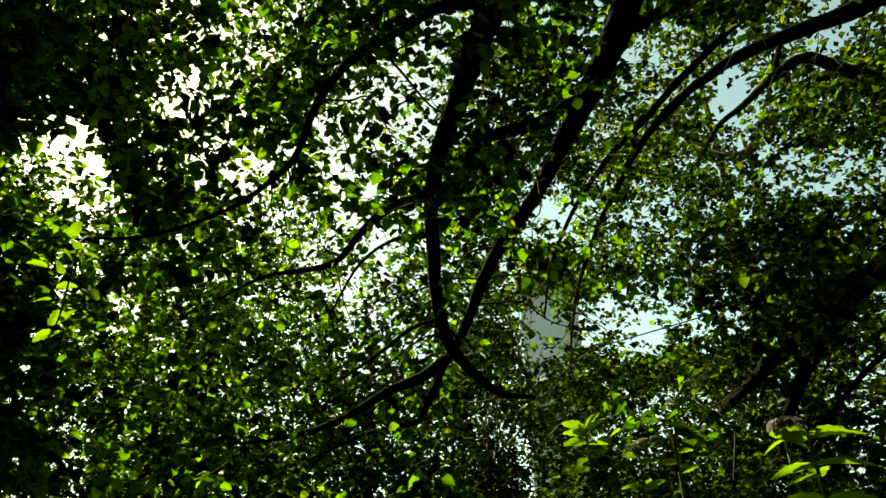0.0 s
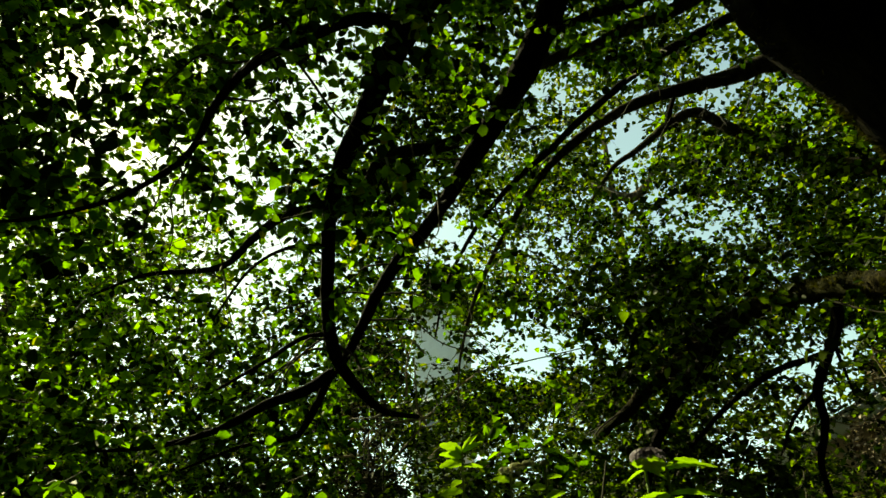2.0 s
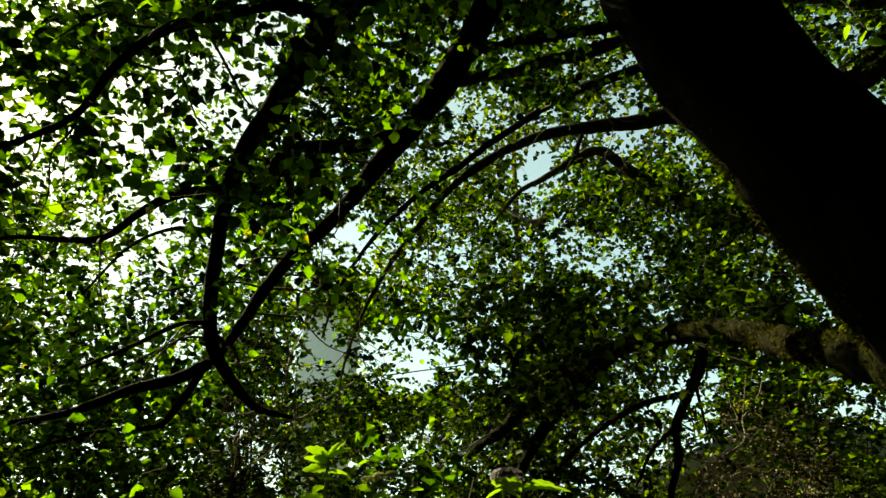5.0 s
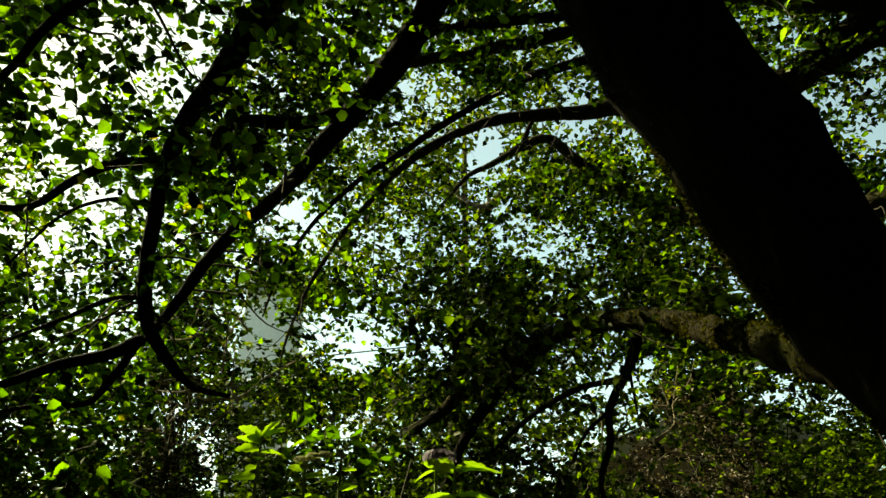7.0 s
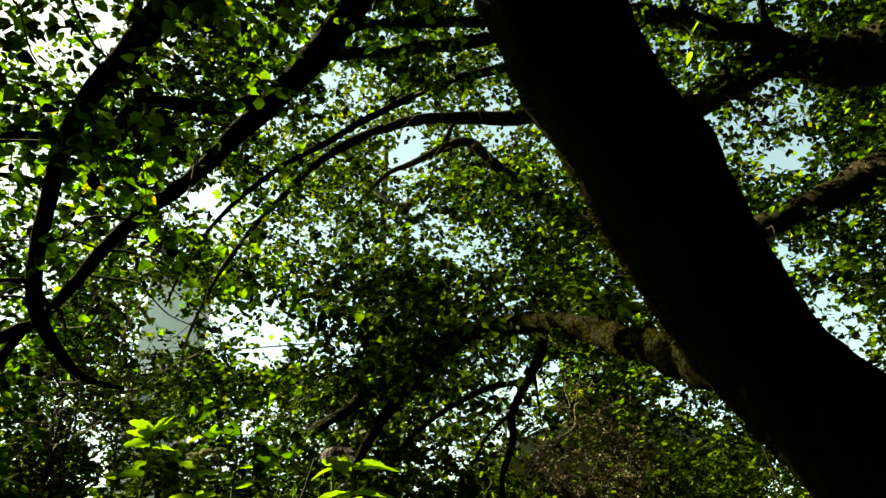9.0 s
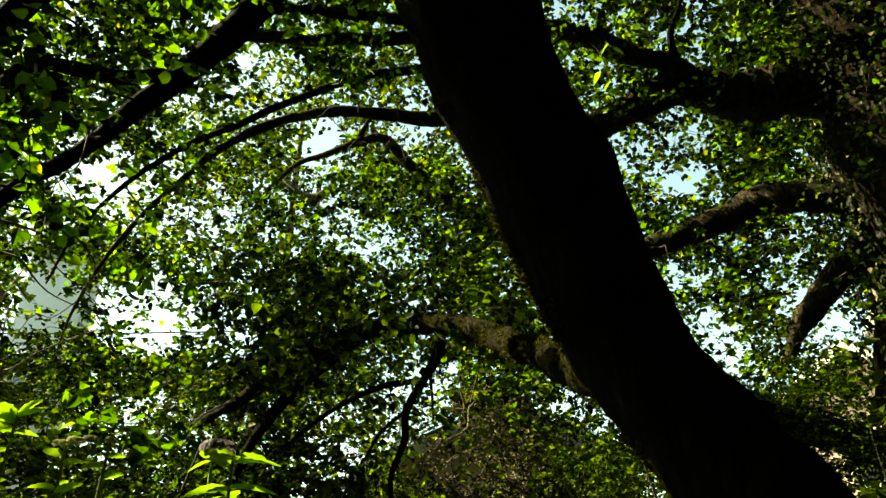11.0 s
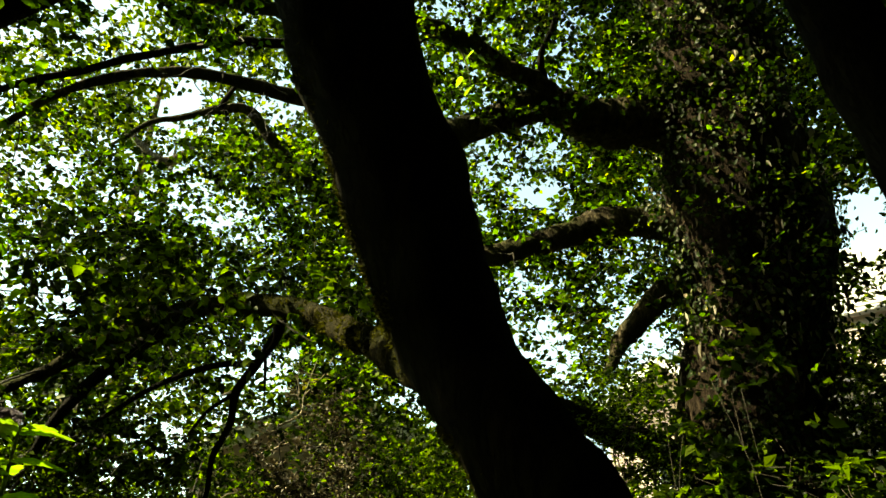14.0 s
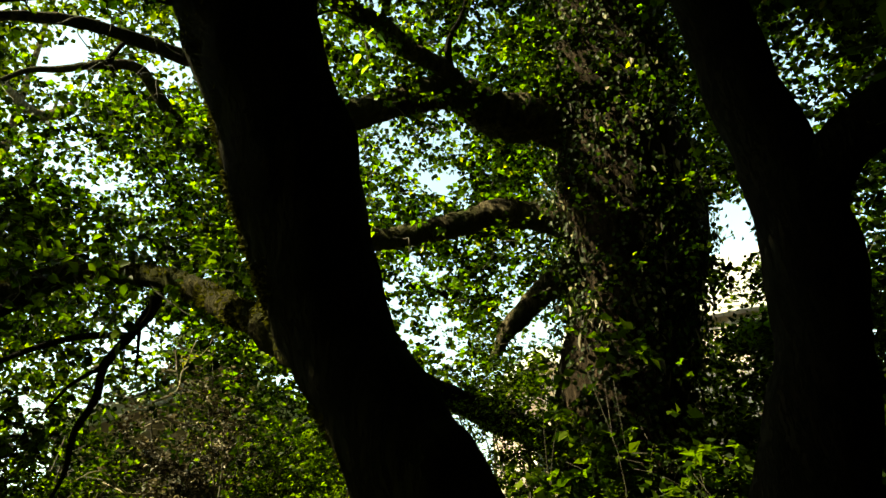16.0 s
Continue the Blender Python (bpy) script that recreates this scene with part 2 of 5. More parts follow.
def limb(name, rows, mat, parent, sides=12, steps=6, rough=0.08, knots=0.0, label=""):
    """A round limb swept along rows of x, y, z, radius, with an uneven skin and knots."""
    line = glide(rows, steps)
    n = len(line)
    c, r = line[:, :3].copy(), line[:, 3]
    if n > 4:
        c[1:-1] += (np.stack([value_noise(c[1:-1] * 3.1 + k * 7) for k in range(3)], 1) - 0.5) * np.minimum(r[1:-1, None] * 0.9, 0.05)
    way = unit(np.gradient(c, axis=0))
    side = unit(np.cross(way, (0.31, 0.2, 0.93)))
    above = np.cross(way, side)
    a = np.linspace(0, 2 * math.pi, sides, endpoint=False)
    ring = side[:, None] * np.cos(a)[None, :, None] + above[:, None] * np.sin(a)[None, :, None]
    v = c[:, None] + ring * r[:, None, None]
    flat = v.reshape(-1, 3)
    q = flat * np.array([1, 1, 0.45])
    size = 1.0 / max(0.08, float(r.mean()))
    push = (value_noise(q * size * 1.3) - 0.5) * 2 + (value_noise(q * size * 3.7 + 9) - 0.5) * 0.9
    push += (value_noise(q * 26 + 3) - 0.5) * min(1.6, 0.03 / max(0.02, float(r.mean())) * 2)
    push += knots * np.maximum(value_noise(flat * size * 0.7 + 21) - 0.68, 0) * 6
    v = v + ring * (r[:, None] * rough * push.reshape(n, sides))[:, :, None]
    idx = np.arange(n * sides).reshape(n, sides)
    nxt = np.roll(idx, -1, axis=1)
    faces = np.stack([idx[:-1], nxt[:-1], nxt[1:], idx[1:]], -1).reshape(-1, 4)
    tip = np.stack([idx[-1], nxt[-1], np.full(sides, n * sides), np.full(sides, n * sides)], -1)
    verts = np.vstack([v.reshape(-1, 3), c[-1:] + way[-1:] * r[-1]])
    me = raw_mesh(name, verts, faces)
    bm = bmesh.new()
    bm.from_mesh(me)
    bm.verts.ensure_lookup_table()
    for k in range(sides):
        bm.faces.new([bm.verts[i] for i in (idx[-1][k], nxt[-1][k], n * sides)])
    bm.to_mesh(me)
    bm.free()
    me.polygons.foreach_set("use_smooth", np.ones(len(me.polygons), dtype=bool))
    ob = link_mesh(name, me, mat, parent, label)
    return ob


def leaves(name, base, way, face, length, width, mat, parent, fold=0.18, label="", small=False):
    """Leaf blades as one mesh: two quads either side of the midrib, folded up and drooping at the tip."""
    way, side = unit(way), unit(np.cross(way, face))
    face = np.cross(side, way)
    L, W = np.asarray(length)[:, None], np.asarray(length)[:, None] * width
    tip = base + way * L - face * L * 0.12
    lift = face * W * fold
    if small:  # a far leaf: one folded lozenge
        v = np.stack([base, base + way * L * 0.42 + side * W * 0.5 + lift, tip, base + way * L * 0.42 - side * W * 0.5 + lift], 1).reshape(-1, 3)
        f = np.arange(len(base) * 4).reshape(-1, 4)
        return tagged(link_mesh(name, raw_mesh(name, v, f), mat, parent, label), kind="stuff")
    v = np.stack([base, base + way * L * 0.28 - side * W * 0.47 + lift, base + way * L * 0.66 - side * W * 0.36 + lift * 0.6, tip,
                  base + way * L * 0.66 + side * W * 0.36 + lift * 0.6, base + way * L * 0.28 + side * W * 0.47 + lift], 1).reshape(-1, 3)
    k = np.arange(len(base))[:, None] * 6
    f = np.concatenate([k + [[0, 5, 4, 3]], k + [[0, 3, 2, 1]]], 1).reshape(-1, 4)
    return tagged(link_mesh(name, raw_mesh(name, v, f), mat, parent, label), kind="stuff")


def twigs(name, a, b, thick, mat, parent):
    """Thin three-sided twigs from a to b as one mesh."""
    way = unit(b - a)
    s = unit(np.cross(way, (0.3, 0.5, 0.81)))
    u = np.cross(way, s)
    t = np.asarray(thick)[:, None]
    ring = [s, -0.5 * s + 0.87 * u, -0.5 * s - 0.87 * u]
    v = np.stack([a + r * t for r in ring] + [b + r * t * 0.4 for r in ring], 1).reshape(-1, 3)
    k = np.arange(len(a))[:, None] * 6
    f = np.concatenate([k + [[i, (i + 1) % 3, 3 + (i + 1) % 3, 3 + i]] for i in range(3)], 1).reshape(-1, 4)
    return tagged(link_mesh(name, raw_mesh(name, v, f), mat, parent), kind="stuff")


def sprays(rng, start, reach, per, droop, size, spread=0.45):
    """Leafy sprays from the given starts: twig ends, and base, way, face and length of each leaf."""
    n = len(start)
    az = rng.uniform(0, 2 * math.pi, n)
    way = unit(np.stack([np.cos(az), np.sin(az), rng.normal(-droop, 0.45, n)], 1))
    long = rng.uniform(0.6, 1.3, n) * reach
    end = start + way * long[:, None]
    s = np.tile((np.arange(per) + 0.5) / per, n)
    k = np.repeat(np.arange(n), per)
    across = unit(np.cross(way, (0, 0, 1.0)) + rng.normal(0, 0.2, (n, 3)))
    flip = np.where(np.tile(np.arange(per), n) % 2, 1.0, -1.0)
    base = start[k] + (end - start)[k] * s[:, None] + rng.normal(0, reach * 0.05, (n * per, 3))
    out = way[k] * rng.uniform(0.1, 0.9, (n * per, 1)) + across[k] * flip[:, None] + rng.normal(0, spread, (n * per, 3))
    out[:, 2] -= droop * 0.6
    face = np.array([0, 0, 1.0]) + rng.normal(0, 0.6, (n * per, 3))
    return end, base, out, face, size * rng.uniform(0.55, 1.25, n * per)


VIEWPOINT = np.array([0, 0, 1.6])  # the camera's starting place, from which the foliage is laid out


def dome(rng, n, az, el, r, openings=(), clump=0.9, cut=0.42, soft=0.12, view_clumps=0.0):
    """Places in a shell of foliage laid out round the camera to fit its view, clumped by noise, with openings (azimuth,
    elevation, half-widths, share kept).
    """
    got = []
    have = 0
    while have < n:
        m = 60000
        a = np.radians(rng.uniform(*az, m))
        e = np.arcsin(rng.uniform(math.sin(radians(el[0])), math.sin(radians(el[1])), m))
        d = rng.uniform(r[0] ** 3, r[1] ** 3, m) ** (1 / 3)
        p = np.stack([np.sin(a) * np.cos(e), np.cos(a) * np.cos(e), np.sin(e)], 1) * d[:, None] + VIEWPOINT
        thick = 0.65 * value_noise(p * clump) + 0.35 * value_noise(p * clump * 2.7 + 11)
        keep = 1 / (1 + np.exp(-(thick - cut) / soft * 3))
        if view_clumps:  # thick masses and thin places laid out by direction from the camera
            way = unit(p - VIEWPOINT)
            mass = 0.6 * value_noise(way * 8.5 + 7) + 0.4 * value_noise(way * 21 + 31)
            keep = keep * (1 - view_clumps + view_clumps / (1 + np.exp(-(mass - 0.46) / 0.025)))
        A, E = np.degrees(a), np.degrees(e)
        ragged = (value_noise(p * 2.3 + 40) - 0.5) * 0.9
        for ga, ge, wa, we, share in openings:
            inside = ((A - ga) / wa) ** 2 + ((E - ge) / we) ** 2 + ragged < 1
            keep = np.where(inside, keep * share, keep)
        keep = np.where(p[:, 2] < 0.05, 0, keep)
        p = p[rng.random(m) < keep]
        got.append(p)
        have += len(p)
    return np.concatenate(got)[:n]


# lanes cut in the leaves to put sun on chosen places: a place, and the width of the lane towards the sun
LANES = [(0.91, 1.73, 2.03, 0.14), (0.50, 2.47, 2.28, 0.15), (0.62, 2.17, 2.11, 0.07), (0.70, 2.12, 2.11, 0.05), 
         (7.0, 1.2, 4.3, 0.12), (6.9, 0.8, 7.0, 0.2), (6.4, 2.0, 7.0, 0.25), (5.6, 2.8, 6.8, 0.25), (7.0, 2.3, 5.9, 0.2), (5.9, 1.3, 2.6, 0.14), (5.9, 0.6, 2.6, 0.14), (6.2, 0.9, 2.9, 0.12), (6.1, 0.2, 2.5, 0.14), (5.8, 1.2, 3.4, 0.14), (7.4, 2.5, 4.6, 0.15),
         (3.5, 5.6, 6.9, 0.3), (3.0, 4.5, 6.3, 0.3), (1.6, 5.0, 3.2, 0.4), (-1.25, 1.95, 2.6, 0.3), (1.8, 0.93, 3.45, 0.16), (5.2, 9.8, 9.8, 1.0), (2.2, 15.6, 6.6, 1.5), (2.2, 15.6, 8.2, 1.5), (2.0, 16.0, 5.4, 1.2), (1.17, 3.13, 5.00, 0.07)]

SHADED = np.array([(1.87, 0.59, 1.54), (1.78, 0.86, 2.02), (1.72, 1.05, 2.44), (1.63, 1.14, 2.86), (1.51, 1.19, 3.22), (1.36, 1.19, 3.58), (4.2, -0.2, 1.8), (4.15, -0.45, 2.8), (4.0, -0.5, 3.6), (3.85, -0.4, 4.4)])
SHADED = np.vstack([SHADED] + [SHADED[k] + (SHADED[k + 1] - SHADED[k]) * s for k in (0, 1, 2, 3, 4, 6, 7, 8) for s in (0.33, 0.67)] + [np.array([(2.07, 1.32, 2.36), (2.27, 1.73, 2.63), (2.61, 2.44, 3.04), (2.74, 3.02, 3.33), (2.75, 3.59, 3.5)])])
ARMS = np.vstack([glide(rows, 6) for rows in ([(7.22, 1.15, 6.75, 0.321), (6.74, 1.58, 6.75, 0.295), (6.35, 2.03, 6.74, 0.273), (5.86, 2.39, 6.82, 0.219), (5.52, 2.81, 6.65, 0.178), (5.20, 3.21, 6.42, 0.164), (4.85, 3.57, 6.34, 0.142), (4.20, 3.88, 6.37, 0.105), (3.63, 4.24, 6.35, 0.078), (3.16, 4.46, 6.31, 0.063), (2.70, 4.77, 6.26, 0.051), (2.19, 5.21, 6.03, 0.043), (1.77, 5.72, 5.52, 0.033), (1.43, 6.19, 4.85, 0.023), (1.27, 6.41, 4.20, 0.013), (1.25, 6.49, 3.69, 0.005)], [(7.55, 1.39, 5.59, 0.210), (7.26, 1.86, 5.69, 0.182), (6.95, 2.34, 5.75, 0.167), (6.76, 2.72, 5.61, 0.152), (6.52, 3.14, 5.48, 0.136), (6.22, 3.75, 5.39, 0.122), (5.64, 4.40, 5.55, 0.100), (4.99, 4.91, 5.97, 0.078), (4.39, 5.18, 6.43, 0.070), (3.93, 5.29, 6.84, 0.063), (3.65, 5.50, 6.81, 0.049), (3.41, 5.87, 6.72, 0.039), (3.20, 6.18, 6.63, 0.030), (3.03, 6.56, 6.41, 0.018)], [(7.74, 1.64, 5.10, 0.175), (7.62, 1.99, 4.91, 0.160), (7.54, 2.28, 4.64, 0.131), (7.44, 2.48, 4.43, 0.109), (7.38, 2.69, 4.08, 0.054)], [(6.03, 2.11, 6.75, 0.113), (5.56, 2.32, 6.86, 0.097), (5.06, 2.56, 6.93, 0.105), (4.54, 2.74, 7.00, 0.101), (4.02, 3.02, 6.97, 0.079), (3.48, 3.31, 6.76, 0.067), (2.96, 3.54, 6.52, 0.061), (2.24, 3.68, 6.09, 0.053), (1.66, 3.56, 5.61, 0.044), (1.28, 3.34, 5.17, 0.035), (1.14, 3.31, 4.96, 0.025)], [(7.92, 1.70, 0.58, 0.894), (8.01, 1.44, 2.35, 0.820), (8.03, 1.32, 3.56, 0.725), (7.86, 1.01, 4.85, 0.775), (7.53, 0.83, 5.98, 0.800), (7.15, 0.70, 7.25, 0.678), (6.73, 0.66, 8.31, 0.616), (6.03, 0.53, 9.57, 0.541), (5.02, 0.30, 10.80, 0.416)])])
_rng = np.random.default_rng(3)


def add_lane(p, wide):
    """A lane to a place, unless it would light one of the two dark trunks or open the view into the sun."""
    off = SHADED - p
    down = off @ np.array(sun_way)
    near = np.linalg.norm(off - down[:, None] * np.array(sun_way), axis=1)
    seen = p - VIEWPOINT
    glare = np.linalg.norm(seen - (seen @ np.array(sun_way)) * np.array(sun_way))
    off = ARMS[:, :3] - p
    down = off @ np.array(sun_way)
    arm = np.linalg.norm(off - down[:, None] * np.array(sun_way), axis=1) - ARMS[:, 3] * 0.9
    arm = arm[down > -0.4]
    if near.min() > 0.42 + wide and glare > 1.0 and (len(arm) == 0 or arm.min() > wide):
        LANES.append((*p, wide))


for lo, hi, n, w in (((-2.3, 2.6, 1.8), (0.6, 6.0, 5.2), 140, (0.05, 0.14)), ((2.0, 2.2, 1.6), (8.0, 6.5, 4.2), 50, (0.06, 0.18)), ((3.8, 4.2, 1.8), (7.0, 6.2, 3.9), 110, (0.08, 0.22)), ((5.6, 0.0, 1.8), (6.8, 2.4, 3.2), 40, (0.08, 0.2)), ((6.4, 0.2, 1.5), (7.6, 2.4, 8.0), 40, (0.05, 0.12)), ((-0.5, 2.0, 1.4), (2.0, 5.4, 3.0), 50, (0.05, 0.12)), ((0.6, 5.5, 4.2), (7.5, 9.5, 9.5), 430, (0.1, 0.24)), ((5.5, 1.5, 4.5), (9.0, 6.5, 9.0), 150, (0.1, 0.24))):
    for p in _rng.uniform(lo, hi, (n, 3)):
        add_lane(p, _rng.uniform(*w))
# lanes for a thin strip of sun down the leaning trunk's edge as the camera sees it
LEANING = [(1.81, 0.68, 1.78, 0.17), (1.79, 0.76, 1.9, 0.162), (1.78, 0.85, 2.05, 0.155), (1.77, 0.96, 2.2, 0.155), (1.76, 1.035, 2.38, 0.178), (1.735, 1.075, 2.55, 0.194), (1.685, 1.145, 2.8, 0.206), (1.565, 1.185, 3.15, 0.209), (1.45, 1.2, 3.4, 0.231), (1.31, 1.16, 3.64, 0.239), (1.15, 1.12, 3.89, 0.232), (0.91, 1, 4.18, 0.225)]
_line = glide(LEANING, 9)
for k, (x, y, z, r) in enumerate(_line):
    if 1.5 < z < 3.9:
        p = np.array((x, y, z))
        out = unit(p - VIEWPOINT)
        axis = unit(_line[min(k + 1, len(_line) - 1), :3] - _line[k - 1, :3])
        edge = unit(np.cross(axis, out))
        edge = edge if edge @ np.array((-0.85, 0.53, 0)) > 0 else -edge
        if _rng.random() < (0.9 if z > 2.3 else 0.7):
            LANES.append((*(p + edge * r * 0.97), _rng.uniform(0.05, 0.08)))
# dapples along the tops of the limbs
for rows, n, w in (([(2.07, 1.32, 2.36, 0.066), (2.27, 1.73, 2.63, 0.066), (2.46, 2.1, 2.83, 0.061), (2.61, 2.44, 3.04, 0.059), (2.74, 3.02, 3.33, 0.062), (2.75, 3.59, 3.5, 0.058), (2.62, 4.14, 3.48, 0.056), (2.42, 4.68, 3.31, 0.050), (2.18, 5.21, 3.08, 0.037)], 44, (0.045, 0.075)), ([(7.22, 1.15, 6.75, 0.321), (6.74, 1.58, 6.75, 0.295), (6.35, 2.03, 6.74, 0.273), (5.86, 2.39, 6.82, 0.219), (5.52, 2.81, 6.65, 0.178), (5.20, 3.21, 6.42, 0.164), (4.85, 3.57, 6.34, 0.142), (4.20, 3.88, 6.37, 0.105), (3.63, 4.24, 6.35, 0.078), (3.16, 4.46, 6.31, 0.063), (2.70, 4.77, 6.26, 0.051), (2.19, 5.21, 6.03, 0.043), (1.77, 5.72, 5.52, 0.033), (1.43, 6.19, 4.85, 0.023), (1.27, 6.41, 4.20, 0.013), (1.25, 6.49, 3.69, 0.005)], 50, (0.09, 0.15)), ([(7.55, 1.39, 5.59, 0.210), (7.26, 1.86, 5.69, 0.182), (6.95, 2.34, 5.75, 0.167), (6.76, 2.72, 5.61, 0.152), (6.52, 3.14, 5.48, 0.136), (6.22, 3.75, 5.39, 0.122), (5.64, 4.40, 5.55, 0.100), (4.99, 4.91, 5.97, 0.078), (4.39, 5.18, 6.43, 0.070), (3.93, 5.29, 6.84, 0.063), (3.65, 5.50, 6.81, 0.049), (3.41, 5.87, 6.72, 0.039), (3.20, 6.18, 6.63, 0.030), (3.03, 6.56, 6.41, 0.018)], 44, (0.09, 0.15)), ([(7.74, 1.64, 5.10, 0.175), (7.62, 1.99, 4.91, 0.160), (7.54, 2.28, 4.64, 0.131), (7.44, 2.48, 4.43, 0.109), (7.38, 2.69, 4.08, 0.054)], 9, (0.09, 0.14)), ([(1.38, 2.52, 5.73, 0.106), (1.29, 2.98, 5.31, 0.100), (1.16, 3.23, 4.99, 0.096), (0.93, 3.58, 4.69, 0.077), (0.72, 3.88, 4.35, 0.055), (0.46, 4.10, 4.06, 0.050), (0.27, 4.28, 3.76, 0.043), (0.12, 4.42, 3.45, 0.035), (0.03, 4.40, 3.23, 0.027)], 6, (0.04, 0.08))):
    line = glide(rows, 8)
    for k in _rng.integers(0, len(line), n):
        x, y, z, r = line[k]
        LANES.append((x, y, z + r * 0.8, _rng.uniform(*w)))
line = glide([(7.92, 1.70, 0.58, 0.894), (8.01, 1.44, 2.35, 0.820), (8.03, 1.32, 3.56, 0.725), (7.86, 1.01, 4.85, 0.775), (7.53, 0.83, 5.98, 0.800), (7.15, 0.70, 7.25, 0.678), (6.73, 0.66, 8.31, 0.616), (6.03, 0.53, 9.57, 0.541), (5.02, 0.30, 10.80, 0.416)], 8)
for k in _rng.integers(0, len(line), 19):
    a = radians(_rng.uniform(-110, -40))
    x, y, z, r = line[k]
    if z > 4.4:
        LANES.append((x + math.sin(a) * r, y + math.cos(a) * r, z, _rng.uniform(0.07, 0.14)))
# lanes cut in the crown to put sun on the leaves round the glade
for az, el, far, n, w in (((-34, -8), (3, 24), (2.8, 5.2), 70, (0.04, 0.1)), ((45, 112), (16, 54), (7.6, 9.4), 520, (0.1, 0.22)), ((22, 50), (24, 52), (7.5, 10.0), 480, (0.1, 0.22)), ((30, 37), (33.5, 38.5), (8.4, 11.5), 16, (0.25, 0.4)), ((24, 44), (18, 28), (5.4, 7.4), 150, (0.06, 0.14)), ((76, 86), (5, 13), (5.4, 6.5), 100, (0.08, 0.16)), ((43, 48), (15, 19), (5.7, 6.3), 14, (0.07, 0.14)), ((26.5, 29.5), (32.5, 40), (14.0, 14.5), 9, (0.25, 0.35)), ((52, 62), (4, 20), (4.6, 7.4), 40, (0.05, 0.12)), ((62, 86), (2, 16), (5.4, 7.2), 170, (0.07, 0.18)), ((-29, 10), (2, 22), (3.2, 6.0), 70, (0.06, 0.16)), ((-12, 22), (36, 52), (4.0, 7.0), 60, (0.05, 0.12)), ((58, 78), (18, 38), (8.5, 11.0), 200, (0.12, 0.24)), ((8, 40), (2, 17), (4.4, 7.4), 230, (0.06, 0.14)), ((-18, 8), (33, 50), (3.9, 5.6), 75, (0.06, 0.12)), ((-48, 4), (14, 50), (3.7, 5.6), 150, (0.04, 0.09)), ((-42, 3), (26, 50), (4.4, 8.0), 300, (0.06, 0.14))):
    for _ in range(n):
        A, E, d = radians(_rng.uniform(*az)), radians(_rng.uniform(*el)), _rng.uniform(*far)
        add_lane(VIEWPOINT + d * np.array((math.sin(A) * math.cos(E), math.cos(A) * math.cos(E), math.sin(E))), _rng.uniform(*w))

# lanes cut to put the low climber by the ivied trunk in sun
for p in _rng.uniform((5.6, 0.2, 1.9), (6.3, 1.2, 2.75), (22, 3)):
    LANES.append((*p, _rng.uniform(0.07, 0.13)))

# the lanes drawn on a plane across the sun's way: for each cell the least distance along the way at which leaves are left out
CELL, SPAN = 0.03, 30.0
_s = np.array(sun_way)
_u = unit(np.cross(_s, (0, 0, 1.0)))
_v = np.cross(_s, _u)
_n = int(2 * SPAN / CELL)
LANE_FROM = np.full((_n, _n), 1e9)
for x, y, z, wide in LANES:
    p = np.array((x, y, z))
    cu, cv, k = (p @ _u + SPAN) / CELL, (p @ _v + SPAN) / CELL, int(wide / CELL) + 2
    i, j = np.meshgrid(np.arange(int(cu) - k, int(cu) + k), np.arange(int(cv) - k, int(cv) + k), indexing="ij")
    disc = (i - cu) ** 2 + (j - cv) ** 2 < (wide / CELL) ** 2
    LANE_FROM[i[disc], j[disc]] = np.minimum(LANE_FROM[i[disc], j[disc]], p @ _s + 0.12)


def shaded_lane(p):
    """Which places lie in a lane, between its foot and the sun."""
    i = np.clip(((p @ _u + SPAN) / CELL).astype(int), 0, _n - 1)
    j = np.clip(((p @ _v + SPAN) / CELL).astype(int), 0, _n - 1)
    return p @ _s > LANE_FROM[i, j]


def foliage(seed, parent, places, mat, reach=0.32, per=12, droop=0.35, size=0.06, width=0.75, twig=0.0035, name="crown", small=False):
    rng = np.random.default_rng(seed)
    end, base, out, face, length = sprays(rng, places, reach, per, droop, size)
    lit = ~shaded_lane(base)
    base, out, face, length = base[lit], out[lit], face[lit], length[lit]
    leaves(name, base, out, face, length, width, mat, parent, small=small)
    bare = ~shaded_lane(end)
    if small:
        bare &= np.arange(len(end)) % 3 == 0
    twigs("twig_growth", places[bare], end[bare], np.full(bare.sum(), twig), TWIG, parent)


def hanging(parent, seed, rows, n, long):
    """Side branches, thin and drooping, from along a limb."""
    rng = np.random.default_rng(seed)
    line = glide(rows, 6)
    for k in range(n):
        i = rng.integers(len(line) // 4, len(line) - 1)
        p, r = line[i, :3], line[i, 3]
        a = rng.uniform(0, 2 * math.pi)
        way = np.array([math.cos(a), math.sin(a), rng.uniform(-0.5, 0.3)])
        r = min(r * 0.35, 0.009)
        m = long * rng.uniform(0.6, 1.4)
        q = [(*(p + way * m * s + np.array([0, 0, -0.75 * m]) * s * s + rng.normal(0, 0.07, 3) * m * min(1, 2 * s)), max(r * (1 - 0.85 * s), 0.002)) for s in (0, 0.2, 0.4, 0.6, 0.8, 1.0)]
        limb("branchlet", q, TWIG, parent, 6, 4, 0.05)


